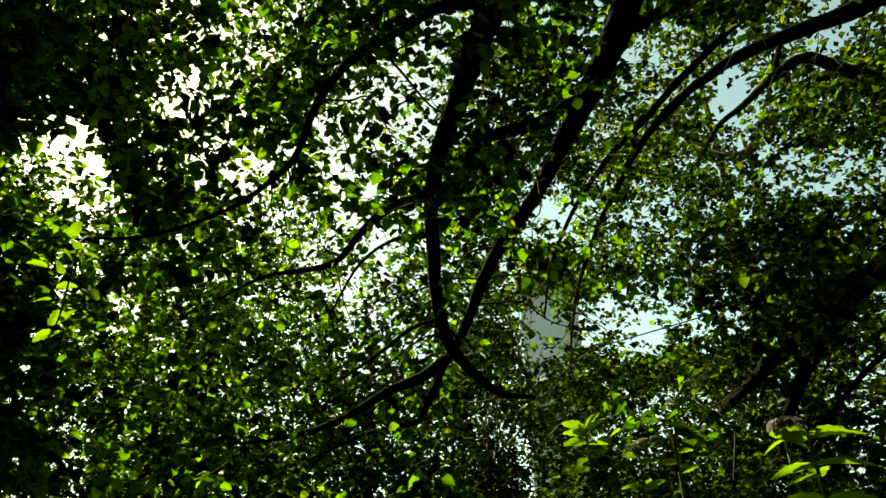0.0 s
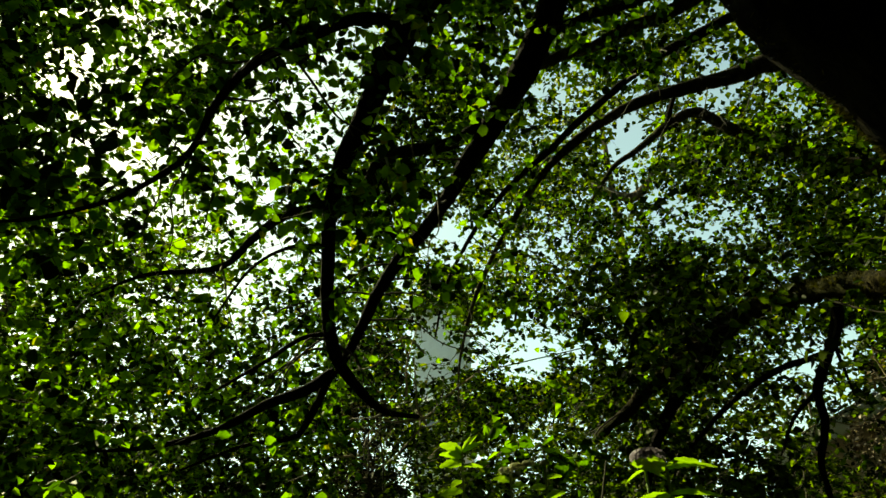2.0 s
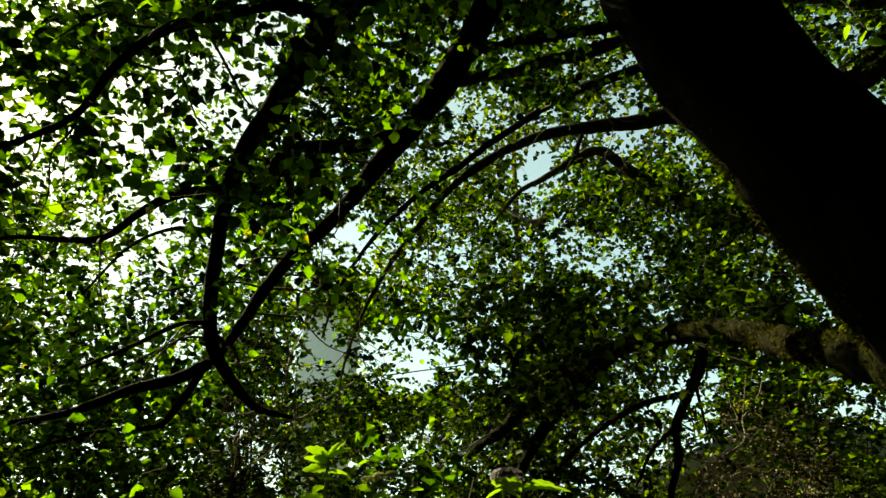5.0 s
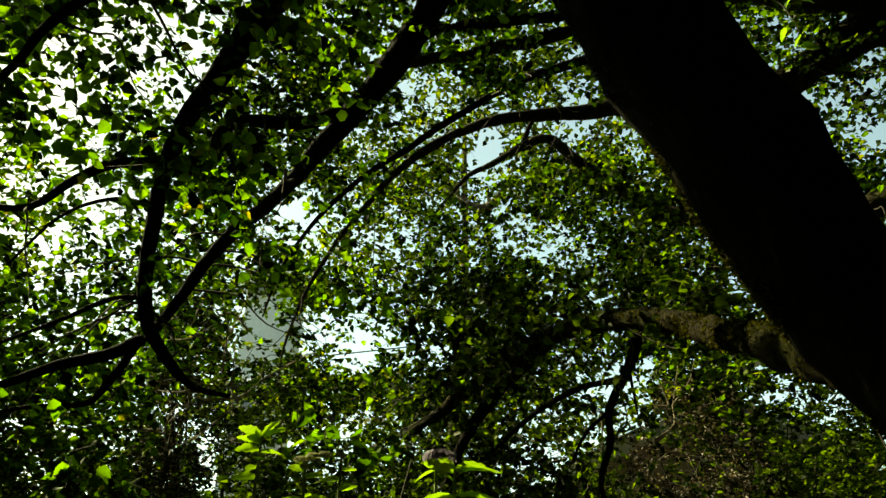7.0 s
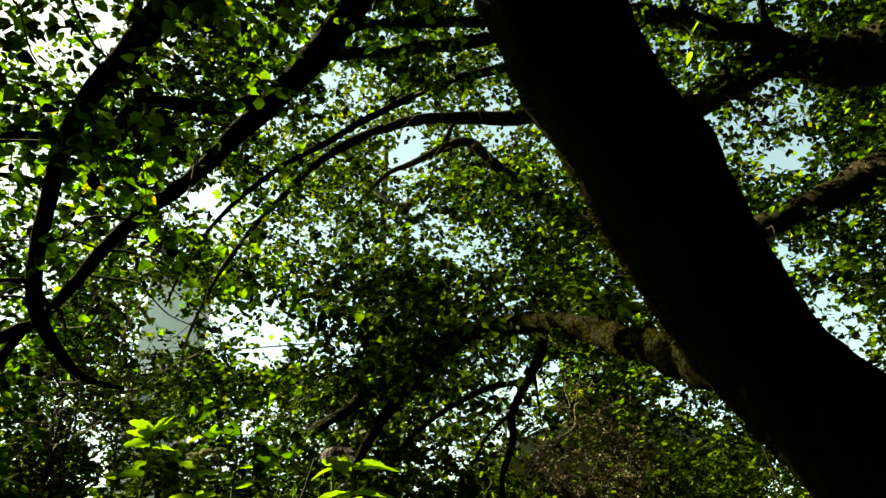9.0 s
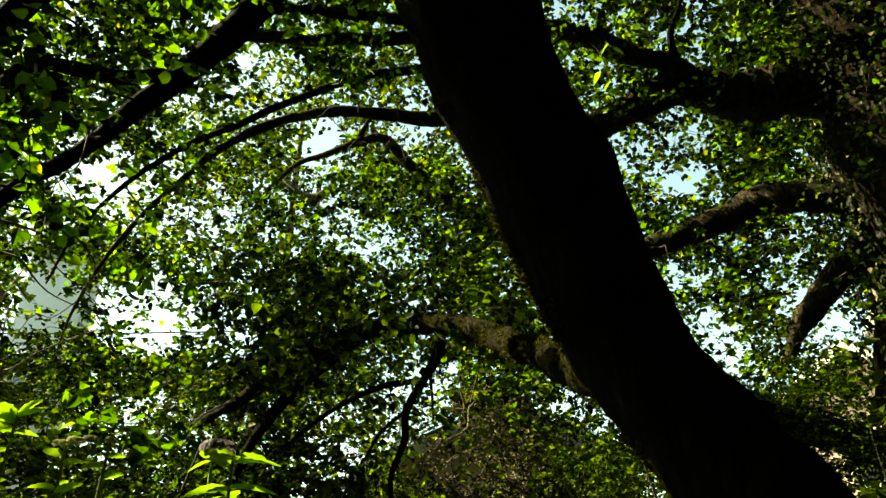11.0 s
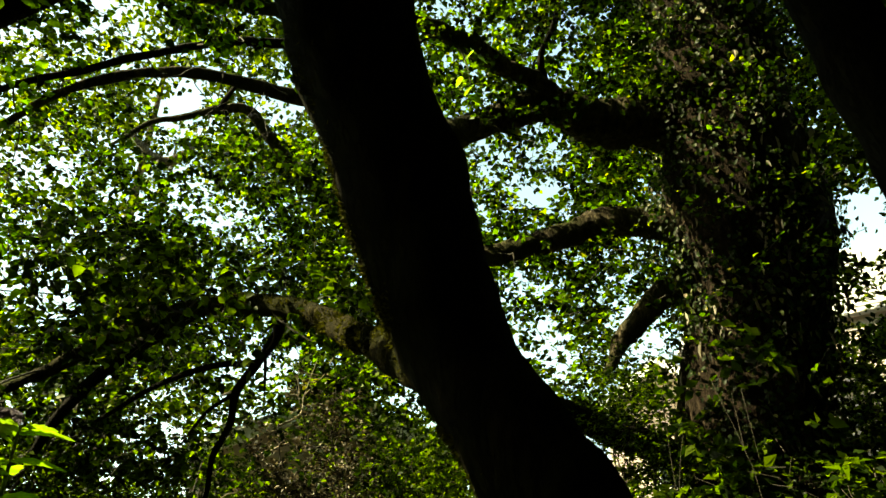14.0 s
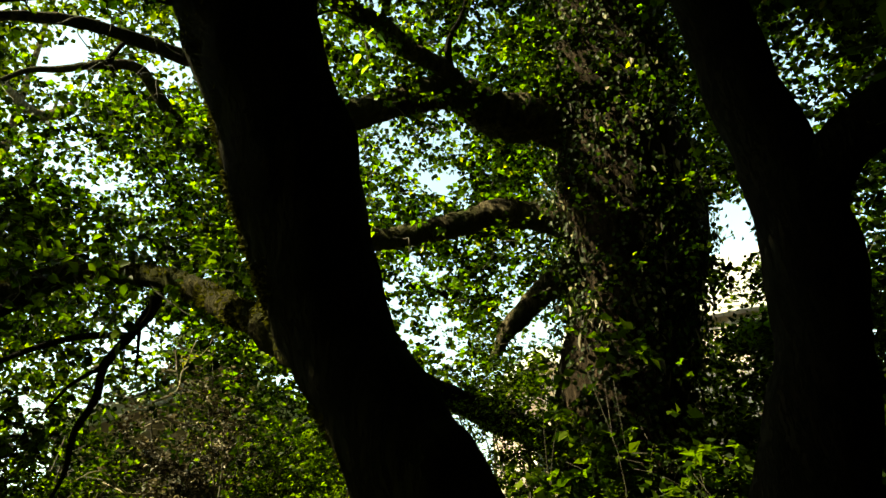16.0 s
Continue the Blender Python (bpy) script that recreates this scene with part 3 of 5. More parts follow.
# ---- the ground ----
def ground():
    bm = bmesh.new()
    n, size = 60, 1200.0
    grid = [[None] * (n + 1) for _ in range(n + 1)]
    for i in range(n + 1):
        for j in range(n + 1):
            u, w = 2 * i / n - 1, 2 * j / n - 1
            x, y = size * u * abs(u) ** 2.5, size * w * abs(w) ** 2.5
            z = 0.12 * noise.noise((x * 0.3, y * 0.3, 2)) if abs(x) + abs(y) < 60 else 0
            grid[i][j] = bm.verts.new((x, y, z - 0.08))
    for i in range(n):
        for j in range(n):
            bm.faces.new((grid[i][j], grid[i + 1][j], grid[i + 1][j + 1], grid[i][j + 1]))
    tagged(part("ground", bm, LITTER), "dark earth strewn with dry leaf litter under trees", "ground", kind="structure")


ground()

# openings fitted to the camera's view, through which the sky shows: azimuth, elevation, half-widths in degrees, share
# of leaves kept
SKY_LEFT = [(-27, 44.5, 9, 7, 0.42), (-8, 42.5, 8.5, 7.5, 0.3), (3, 45, 8, 7, 0.3), (-38, 45, 6, 6, 0.5), (-10, 31, 2.2, 1.6, 0.4), (-13.5, 25, 2.2, 3, 0.75), 
            (16.2, 22.3, 5.6, 3.5, 0.06), (23.4, 21.5, 2.8, 2.6, 0.22), (8.7, 21.8, 2.6, 5.2, 0.02)]
SKY_RIGHT = [(16.2, 22.3, 5.6, 3.5, 0.06), (23.4, 21.5, 2.8, 2.6, 0.22), (8.7, 21.8, 2.6, 5.2, 0.02), (29.4, 38.3, 2.6, 2.3, 0.06), (38.2, 39.5, 3.2, 2.1, 0.08), (45, 37, 2.5, 3.5, 0.35),
             (40, 19.3, 3.6, 3.0, 0.08), (46.5, 21.2, 1.6, 0.9, 0.05), (62.8, 22.5, 4.0, 4.4, 0.26), (65.5, 18.8, 2.4, 2.0, 0.45), (66.5, 32.5, 2.1, 1.5, 0.1),
             (72, 23, 2.5, 1.2, 0.2), (74.6, 22, 1.4, 1.2, 0.0), (91.4, 25.4, 4.0, 3.3, 0.03), (100.5, 35.5, 2.2, 2.6, 0.55), (71, 44.5, 3, 1.6, 0.4), (66.5, 42.5, 1.6, 1.6, 0.4),
             (73, 19, 3, 2.0, 0.3), (89.5, 20, 3.6, 2.4, 0.12), (28.2, 34.0, 2.8, 1.3, 0.3), (26.9, 38.0, 1.0, 2.8, 0.35)]


# ---- the leaning tree, whose limbs droop over the glade ----
def leaning_tree():
    tree = empty("leaning_tree", (3.2, 0.6, 0), "dark leaning broadleaf tree with drooping leafy limbs over the glade", "tree")
    tree.location = (0, 0, 0)
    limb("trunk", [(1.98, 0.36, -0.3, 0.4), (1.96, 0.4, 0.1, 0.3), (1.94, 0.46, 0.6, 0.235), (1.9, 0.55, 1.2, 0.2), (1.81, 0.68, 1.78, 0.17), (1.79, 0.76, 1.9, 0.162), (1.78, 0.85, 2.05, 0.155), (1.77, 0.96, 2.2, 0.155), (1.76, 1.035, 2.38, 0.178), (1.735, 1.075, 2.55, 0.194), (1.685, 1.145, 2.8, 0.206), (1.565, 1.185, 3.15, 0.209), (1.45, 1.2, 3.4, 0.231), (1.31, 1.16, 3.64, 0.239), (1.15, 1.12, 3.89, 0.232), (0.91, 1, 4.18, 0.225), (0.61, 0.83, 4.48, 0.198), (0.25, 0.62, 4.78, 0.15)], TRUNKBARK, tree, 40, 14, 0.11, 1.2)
    limb("limb", [(1.85, 0.83, 1.88, 0.05), (1.93, 1.03, 2.1, 0.058), (2.07, 1.32, 2.36, 0.066), (2.27, 1.73, 2.63, 0.066), (2.46, 2.1, 2.83, 0.061), (2.61, 2.44, 3.04, 0.059), (2.74, 3.02, 3.33, 0.062), (2.75, 3.59, 3.5, 0.058), (2.62, 4.14, 3.48, 0.056), (2.42, 4.68, 3.31, 0.050), (2.18, 5.21, 3.08, 0.037)], MOSSBARK, tree, 22, 16, 0.3, 1.0, "mossy limb with pale sunlit bark")
    for rows in ([(2.80, 3.02, 3.34, 0.042), (2.88, 3.18, 3.22, 0.038), (2.91, 3.36, 3.07, 0.031), (2.88, 3.50, 2.90, 0.028), (2.95, 3.61, 2.72, 0.024), (2.93, 3.72, 2.52, 0.021), (2.98, 3.80, 2.32, 0.015), (2.96, 3.88, 2.1, 0.008)], [(2.90, 3.48, 2.92, 0.016), (2.80, 3.66, 2.78, 0.011), (2.74, 3.80, 2.58, 0.006)], [(2.90, 3.28, 3.14, 0.014), (3.04, 3.42, 3.02, 0.009), (3.12, 3.5, 2.88, 0.004)], [(2.91, 3.34, 3.07, 0.026), (2.74, 3.60, 3.06, 0.020), (2.56, 3.89, 2.95, 0.018), (2.37, 4.19, 2.72, 0.012)], [(2.74, 3.78, 3.53, 0.054), (2.61, 4.13, 3.36, 0.051), (2.44, 4.52, 3.07, 0.047), (2.37, 4.74, 2.83, 0.039), (2.35, 4.91, 2.60, 0.030)]):
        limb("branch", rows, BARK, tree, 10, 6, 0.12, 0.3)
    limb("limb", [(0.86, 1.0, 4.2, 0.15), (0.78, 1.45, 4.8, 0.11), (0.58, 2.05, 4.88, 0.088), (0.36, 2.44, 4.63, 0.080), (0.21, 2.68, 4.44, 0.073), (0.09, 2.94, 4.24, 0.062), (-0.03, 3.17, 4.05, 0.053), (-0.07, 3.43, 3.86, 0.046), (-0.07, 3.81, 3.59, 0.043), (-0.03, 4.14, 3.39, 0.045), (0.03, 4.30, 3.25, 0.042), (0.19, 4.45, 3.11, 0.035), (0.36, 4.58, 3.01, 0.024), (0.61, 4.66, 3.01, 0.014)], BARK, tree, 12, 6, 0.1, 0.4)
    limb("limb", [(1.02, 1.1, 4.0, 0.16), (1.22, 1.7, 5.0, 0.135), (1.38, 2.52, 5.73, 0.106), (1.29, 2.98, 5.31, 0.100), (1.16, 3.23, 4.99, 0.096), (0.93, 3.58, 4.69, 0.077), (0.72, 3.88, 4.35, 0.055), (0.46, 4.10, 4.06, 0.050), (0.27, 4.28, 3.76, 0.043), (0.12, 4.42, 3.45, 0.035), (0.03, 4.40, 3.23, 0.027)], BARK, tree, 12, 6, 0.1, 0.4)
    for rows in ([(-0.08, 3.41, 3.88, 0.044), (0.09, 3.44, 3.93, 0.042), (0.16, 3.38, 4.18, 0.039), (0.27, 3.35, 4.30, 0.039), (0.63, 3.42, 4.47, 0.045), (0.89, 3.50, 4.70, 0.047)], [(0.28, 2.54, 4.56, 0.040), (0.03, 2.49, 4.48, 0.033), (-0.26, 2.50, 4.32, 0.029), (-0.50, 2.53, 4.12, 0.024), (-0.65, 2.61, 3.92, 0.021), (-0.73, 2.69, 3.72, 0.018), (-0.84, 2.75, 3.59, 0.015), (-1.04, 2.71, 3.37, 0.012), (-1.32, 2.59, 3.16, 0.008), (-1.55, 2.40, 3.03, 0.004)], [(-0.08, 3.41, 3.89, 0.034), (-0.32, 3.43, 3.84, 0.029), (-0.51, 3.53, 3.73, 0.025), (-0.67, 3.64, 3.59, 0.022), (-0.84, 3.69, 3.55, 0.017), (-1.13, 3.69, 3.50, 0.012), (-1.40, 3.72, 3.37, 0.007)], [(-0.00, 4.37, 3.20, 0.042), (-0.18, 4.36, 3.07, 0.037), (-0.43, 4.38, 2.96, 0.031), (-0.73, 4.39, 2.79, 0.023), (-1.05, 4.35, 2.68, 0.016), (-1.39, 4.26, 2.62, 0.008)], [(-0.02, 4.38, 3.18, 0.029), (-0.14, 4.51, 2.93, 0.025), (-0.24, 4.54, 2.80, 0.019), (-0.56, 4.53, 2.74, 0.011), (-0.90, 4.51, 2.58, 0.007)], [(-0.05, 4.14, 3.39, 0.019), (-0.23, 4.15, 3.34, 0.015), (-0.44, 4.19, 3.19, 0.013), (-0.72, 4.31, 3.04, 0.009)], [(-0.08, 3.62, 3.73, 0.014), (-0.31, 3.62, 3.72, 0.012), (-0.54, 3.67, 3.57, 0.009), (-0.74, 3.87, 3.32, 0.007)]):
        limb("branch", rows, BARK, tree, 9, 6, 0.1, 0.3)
    hanging(tree, 15, [(1.38, 2.52, 5.73, 0.106), (1.29, 2.98, 5.31, 0.100), (1.16, 3.23, 4.99, 0.096), (0.93, 3.58, 4.69, 0.077), (0.72, 3.88, 4.35, 0.055), (0.46, 4.10, 4.06, 0.050), (0.27, 4.28, 3.76, 0.043), (0.12, 4.42, 3.45, 0.035), (0.03, 4.40, 3.23, 0.027)], 9, 1.0)
    hanging(tree, 16, [(0.58, 2.05, 4.88, 0.088), (0.36, 2.44, 4.63, 0.080), (0.21, 2.68, 4.44, 0.073), (0.09, 2.94, 4.24, 0.062), (-0.03, 3.17, 4.05, 0.053), (-0.07, 3.43, 3.86, 0.046), (-0.07, 3.81, 3.59, 0.043), (-0.03, 4.14, 3.39, 0.045), (0.03, 4.30, 3.25, 0.042), (0.19, 4.45, 3.11, 0.035), (0.36, 4.58, 3.01, 0.024), (0.61, 4.66, 3.01, 0.014)], 6, 0.8)
    hanging(tree, 17, [(0.28, 2.54, 4.56, 0.040), (0.03, 2.49, 4.48, 0.033), (-0.26, 2.50, 4.32, 0.029), (-0.50, 2.53, 4.12, 0.024), (-0.65, 2.61, 3.92, 0.021), (-0.73, 2.69, 3.72, 0.018), (-0.84, 2.75, 3.59, 0.015), (-1.04, 2.71, 3.37, 0.012), (-1.32, 2.59, 3.16, 0.008), (-1.55, 2.40, 3.03, 0.004)], 12, 0.7)
    hanging(tree, 18, [(-0.08, 3.41, 3.89, 0.034), (-0.32, 3.43, 3.84, 0.029), (-0.51, 3.53, 3.73, 0.025), (-0.67, 3.64, 3.59, 0.022), (-0.84, 3.69, 3.55, 0.017), (-1.13, 3.69, 3.50, 0.012), (-1.40, 3.72, 3.37, 0.007)], 5, 0.6)
    hanging(tree, 19, [(2.07, 1.32, 2.36, 0.066), (2.27, 1.73, 2.63, 0.066), (2.46, 2.1, 2.83, 0.061), (2.61, 2.44, 3.04, 0.059), (2.74, 3.02, 3.33, 0.062), (2.75, 3.59, 3.5, 0.058), (2.62, 4.14, 3.48, 0.056), (2.42, 4.68, 3.31, 0.050), (2.18, 5.21, 3.08, 0.037)], 10, 0.7)
    # cushions of moss along the limb
    rng = np.random.default_rng(20)
    line = glide([(1.93, 1.03, 2.1, 0.058), (2.07, 1.32, 2.36, 0.066), (2.27, 1.73, 2.63, 0.066), (2.46, 2.1, 2.83, 0.061), (2.61, 2.44, 3.04, 0.059), (2.74, 3.02, 3.33, 0.062), (2.75, 3.59, 3.5, 0.058), (2.62, 4.14, 3.48, 0.056), (2.42, 4.68, 3.31, 0.05)], 30)
    n = 9000
    k = rng.integers(1, len(line) - 1, n)
    out = rng.normal(0, 1, (n, 3))
    way = unit(line[k + 1, :3] - line[k - 1, :3])
    out = unit(out - (out * way).sum(1)[:, None] * way)
    at = line[k, :3] + out * line[k, 3:] * 0.92
    thick = value_noise(at * 9) + 0.25 * out[:, 2] > 0.42
    at, out, way = at[thick], out[thick], way[thick]
    leaves("moss", at, out * 0.7 + rng.normal(0, 0.6, at.shape), way + rng.normal(0, 0.6, at.shape), rng.uniform(0.012, 0.034, len(at)), 0.55, MOSS, tree, 0.1, "olive moss cushions", small=True)
    # and on the trunk's edge as the camera sees it, brightening its sunlit strip
    line = glide(LEANING, 20)
    n = 6500
    k = rng.integers(1, len(line) - 1, n)
    way = unit(line[k + 1, :3] - line[k - 1, :3])
    away = unit(line[k, :3] - VIEWPOINT)
    side = unit(np.cross(away, way))
    side = np.where((side @ np.array((-0.85, 0.53, 0)) > 0)[:, None], side, -side)
    turn = np.radians(rng.normal(0, 20, n))[:, None]
    out = side * np.cos(turn) + np.cross(way, side) * np.sin(turn)
    at = line[k, :3] + out * line[k, 3:] * 0.97
    thick = value_noise(at * 7 + 5) > 0.42
    at, out, way = at[thick], out[thick], way[thick]
    leaves("moss", at, out * 0.4 + way * 0.5 + rng.normal(0, 0.5, at.shape), way + rng.normal(0, 0.6, at.shape), rng.uniform(0.01, 0.028, len(at)), 0.55, MOSS, tree, 0.1, "thin olive moss along one side of the trunk", small=True)
    rng = np.random.default_rng(11)
    a = dome(rng, 6300, (-62, 2), (7, 60), (3.7, 7.2), SKY_LEFT, 0.9, 0.42)
    b = dome(rng, 420, (-45, 20), (12, 55), (3.3, 4.4), SKY_LEFT, 1.0, 0.5)
    c = dome(rng, 2500, (22, 50), (10, 28), (5.4, 7.8), SKY_RIGHT + [(46, 13.5, 8.0, 6.5, 0.05)], 0.9, 0.40, 0.08)
    # d: mostly above the view, added to keep the sun off the forked trunk
    d = dome(rng, 1100, (-5, 75), (51, 74), (5.2, 7.6), (), 0.7, 0.36)
    b = np.vstack([b, dome(rng, 420, (-19, 7), (20, 34), (4.8, 7.4), [(8.6, 21.6, 2.3, 5.2, 0.0)], 0.9, 0.4)])
    d = np.vstack([d, dome(rng, 90, (-6, 19), (43, 57), (4.6, 6.6), SKY_LEFT, 0.8, 0.4)])
    d = np.vstack([d, dome(rng, 110, (21, 34), (43.5, 52), (5.2, 7.0), (), 0.8, 0.4)])
    e = np.vstack([dome(rng, 1900, (-64, -26), (14, 52), (5.0, 8.0), (), 0.9, 0.4), dome(rng, 1800, (2, 22), (26, 39), (7.0, 10.0), SKY_RIGHT[:3], 0.9, 0.4)])
    e = np.vstack([e, dome(rng, 1500, (-30, 8), (16, 52), (6.6, 9.2), SKY_LEFT[1:3], 0.9, 0.34)])
    e = np.vstack([e, dome(rng, 1900, (-54, 2), (12, 42), (5.6, 8.4), SKY_LEFT[1:3], 0.9, 0.4)])
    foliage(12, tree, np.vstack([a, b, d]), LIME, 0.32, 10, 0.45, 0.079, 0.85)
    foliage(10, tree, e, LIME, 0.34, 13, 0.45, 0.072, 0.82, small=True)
    # leaf sprays added towards the sun to keep the two dark trunks in shade
    k = rng.uniform(0, 5, 680)
    low = np.floor(k).astype(int)
    p = SHADED[low] + (SHADED[low + 1] - SHADED[low]) * (k - low)[:, None]
    s = rng.uniform(3.9 - 0.45 * k, 6.6 - 0.4 * k)
    p = p + s[:, None] * np.array(sun_way) + rng.normal(0, 0.22, (680, 3))
    p = p[np.abs(np.degrees(np.arctan2(p[:, 0], p[:, 1])) - 17) < 6.5]
    k = rng.uniform(0, 2.7, 90)
    low = np.floor(k).astype(int)
    veil = SHADED[low] + (SHADED[low + 1] - SHADED[low]) * (k - low)[:, None] + rng.uniform(4.6, 6.4, (90, 1)) * np.array(sun_way) + rng.normal(0, 0.17, (90, 3))
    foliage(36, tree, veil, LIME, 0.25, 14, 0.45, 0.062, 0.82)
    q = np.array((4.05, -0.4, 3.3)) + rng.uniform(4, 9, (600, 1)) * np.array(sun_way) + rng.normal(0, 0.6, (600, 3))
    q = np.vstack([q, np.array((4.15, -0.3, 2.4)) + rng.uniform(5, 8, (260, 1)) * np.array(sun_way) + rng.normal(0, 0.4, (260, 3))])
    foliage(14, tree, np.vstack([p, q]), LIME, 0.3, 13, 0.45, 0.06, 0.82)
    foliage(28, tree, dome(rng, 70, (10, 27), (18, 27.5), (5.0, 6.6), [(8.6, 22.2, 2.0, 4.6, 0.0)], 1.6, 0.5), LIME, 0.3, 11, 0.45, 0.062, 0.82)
    c = np.vstack([c, dome(rng, 75, (22, 50), (17, 26), (3.9, 5.0), (), 1.6, 0.45)])
    # shade on this part of the crown is put into a darker leaf colour
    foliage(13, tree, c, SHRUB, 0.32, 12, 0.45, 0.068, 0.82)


leaning_tree()


# ---- the ivy-clad tree, with long level arms ----
def ivy_tree():
    tree = empty("ivy_clad_tree", (8.0, 1.4, 0), "massive old tree, its trunk wrapped in dark ivy", "tree")
    tree.location = (0, 0, 0)
    rows = [(7.95, 1.75, -0.3, 1.0), (7.92, 1.70, 0.58, 0.894), (8.01, 1.44, 2.35, 0.820), (8.03, 1.32, 3.56, 0.725), (7.86, 1.01, 4.85, 0.775), (7.53, 0.83, 5.98, 0.800), (7.15, 0.70, 7.25, 0.678), (6.73, 0.66, 8.31, 0.616), (6.03, 0.53, 9.57, 0.541), (5.02, 0.30, 10.80, 0.416)]
    limb("trunk", rows, IVYBARK, tree, 40, 14, 0.16, 0.7)
    for rows in ([(7.22, 1.15, 6.75, 0.321), (6.74, 1.58, 6.75, 0.295), (6.35, 2.03, 6.74, 0.273), (5.86, 2.39, 6.82, 0.219), (5.52, 2.81, 6.65, 0.178), (5.20, 3.21, 6.42, 0.164), (4.85, 3.57, 6.34, 0.142), (4.20, 3.88, 6.37, 0.105), (3.63, 4.24, 6.35, 0.078), (3.16, 4.46, 6.31, 0.063), (2.70, 4.77, 6.26, 0.051), (2.19, 5.21, 6.03, 0.043), (1.77, 5.72, 5.52, 0.033), (1.43, 6.19, 4.85, 0.023), (1.27, 6.41, 4.20, 0.013), (1.25, 6.49, 3.69, 0.005)], [(7.55, 1.39, 5.59, 0.210), (7.26, 1.86, 5.69, 0.182), (6.95, 2.34, 5.75, 0.167), (6.76, 2.72, 5.61, 0.152), (6.52, 3.14, 5.48, 0.136), (6.22, 3.75, 5.39, 0.122), (5.64, 4.40, 5.55, 0.100), (4.99, 4.91, 5.97, 0.078), (4.39, 5.18, 6.43, 0.070), (3.93, 5.29, 6.84, 0.063), (3.65, 5.50, 6.81, 0.049), (3.41, 5.87, 6.72, 0.039), (3.20, 6.18, 6.63, 0.030), (3.03, 6.56, 6.41, 0.018)], [(7.74, 1.64, 5.10, 0.175), (7.62, 1.99, 4.91, 0.160), (7.54, 2.28, 4.64, 0.131), (7.44, 2.48, 4.43, 0.109), (7.38, 2.69, 4.08, 0.054)], [(6.03, 2.11, 6.75, 0.113), (5.56, 2.32, 6.86, 0.097), (5.06, 2.56, 6.93, 0.105), (4.54, 2.74, 7.00, 0.101), (4.02, 3.02, 6.97, 0.079), (3.48, 3.31, 6.76, 0.067), (2.96, 3.54, 6.52, 0.061), (2.24, 3.68, 6.09, 0.053), (1.66, 3.56, 5.61, 0.044), (1.28, 3.34, 5.17, 0.035), (1.14, 3.31, 4.96, 0.025)]):
        limb("limb", rows, PALEBARK, tree, 20, 12, 0.17, 0.5)
    for rows in ([(3.64, 5.49, 6.82, 0.037), (3.56, 5.19, 6.87, 0.027), (3.50, 4.95, 6.84, 0.021)], [(5.71, 2.32, 6.85, 0.052), (5.44, 2.25, 7.15, 0.039), (5.32, 2.01, 7.36, 0.029), (5.16, 1.82, 7.56, 0.019)], [(3.78, 3.61, 6.62, 0.056), (3.38, 3.82, 6.60, 0.051), (2.97, 4.12, 6.48, 0.045), (2.51, 4.48, 6.26, 0.040), (2.03, 4.91, 5.89, 0.034), (1.57, 5.24, 5.52, 0.028), (1.24, 5.50, 5.08, 0.022), (1.01, 5.69, 4.62, 0.016), (0.93, 5.91, 4.17, 0.008)], [(8.04, 1.87, 2.93, 0.194), (7.73, 2.16, 3.07, 0.176), (7.10, 2.58, 3.28, 0.155), (6.45, 2.94, 3.47, 0.130), (5.92, 3.31, 3.72, 0.104), (5.33, 3.76, 4.11, 0.074)], [(4.02, 3.02, 6.97, 0.079), (3.39, 3.21, 6.75, 0.060), (2.73, 3.32, 6.40, 0.051), (2.13, 3.33, 6.03, 0.042), (1.70, 3.20, 5.65, 0.037), (1.42, 3.10, 5.36, 0.030), (1.29, 3.10, 5.14, 0.023)]):
        limb("branch", rows, BARK, tree, 10, 6, 0.12, 0.4)
    rng = np.random.default_rng(21)
    hanging(tree, 23, [(3.78, 3.61, 6.62, 0.056), (3.38, 3.82, 6.60, 0.051), (2.97, 4.12, 6.48, 0.045), (2.51, 4.48, 6.26, 0.040), (2.03, 4.91, 5.89, 0.034), (1.57, 5.24, 5.52, 0.028), (1.24, 5.50, 5.08, 0.022), (1.01, 5.69, 4.62, 0.016), (0.93, 5.91, 4.17, 0.008)], 8, 0.9)
    hanging(tree, 24, [(7.22, 1.15, 6.75, 0.321), (6.74, 1.58, 6.75, 0.295), (6.35, 2.03, 6.74, 0.273), (5.86, 2.39, 6.82, 0.219), (5.52, 2.81, 6.65, 0.178), (5.20, 3.21, 6.42, 0.164), (4.85, 3.57, 6.34, 0.142), (4.20, 3.88, 6.37, 0.105), (3.63, 4.24, 6.35, 0.078), (3.16, 4.46, 6.31, 0.063), (2.70, 4.77, 6.26, 0.051), (2.19, 5.21, 6.03, 0.043), (1.77, 5.72, 5.52, 0.033), (1.43, 6.19, 4.85, 0.023), (1.27, 6.41, 4.20, 0.013), (1.25, 6.49, 3.69, 0.005)], 14, 0.9)
    hanging(tree, 25, [(7.55, 1.39, 5.59, 0.210), (7.26, 1.86, 5.69, 0.182), (6.95, 2.34, 5.75, 0.167), (6.76, 2.72, 5.61, 0.152), (6.52, 3.14, 5.48, 0.136), (6.22, 3.75, 5.39, 0.122), (5.64, 4.40, 5.55, 0.100), (4.99, 4.91, 5.97, 0.078), (4.39, 5.18, 6.43, 0.070), (3.93, 5.29, 6.84, 0.063), (3.65, 5.50, 6.81, 0.049), (3.41, 5.87, 6.72, 0.039), (3.20, 6.18, 6.63, 0.030), (3.03, 6.56, 6.41, 0.018)], 10, 0.8)
    a = dome(rng, 11500, (0, 112), (17, 58), (7.8, 12.0), SKY_RIGHT, 0.8, 0.5, 0.05, 0.55)
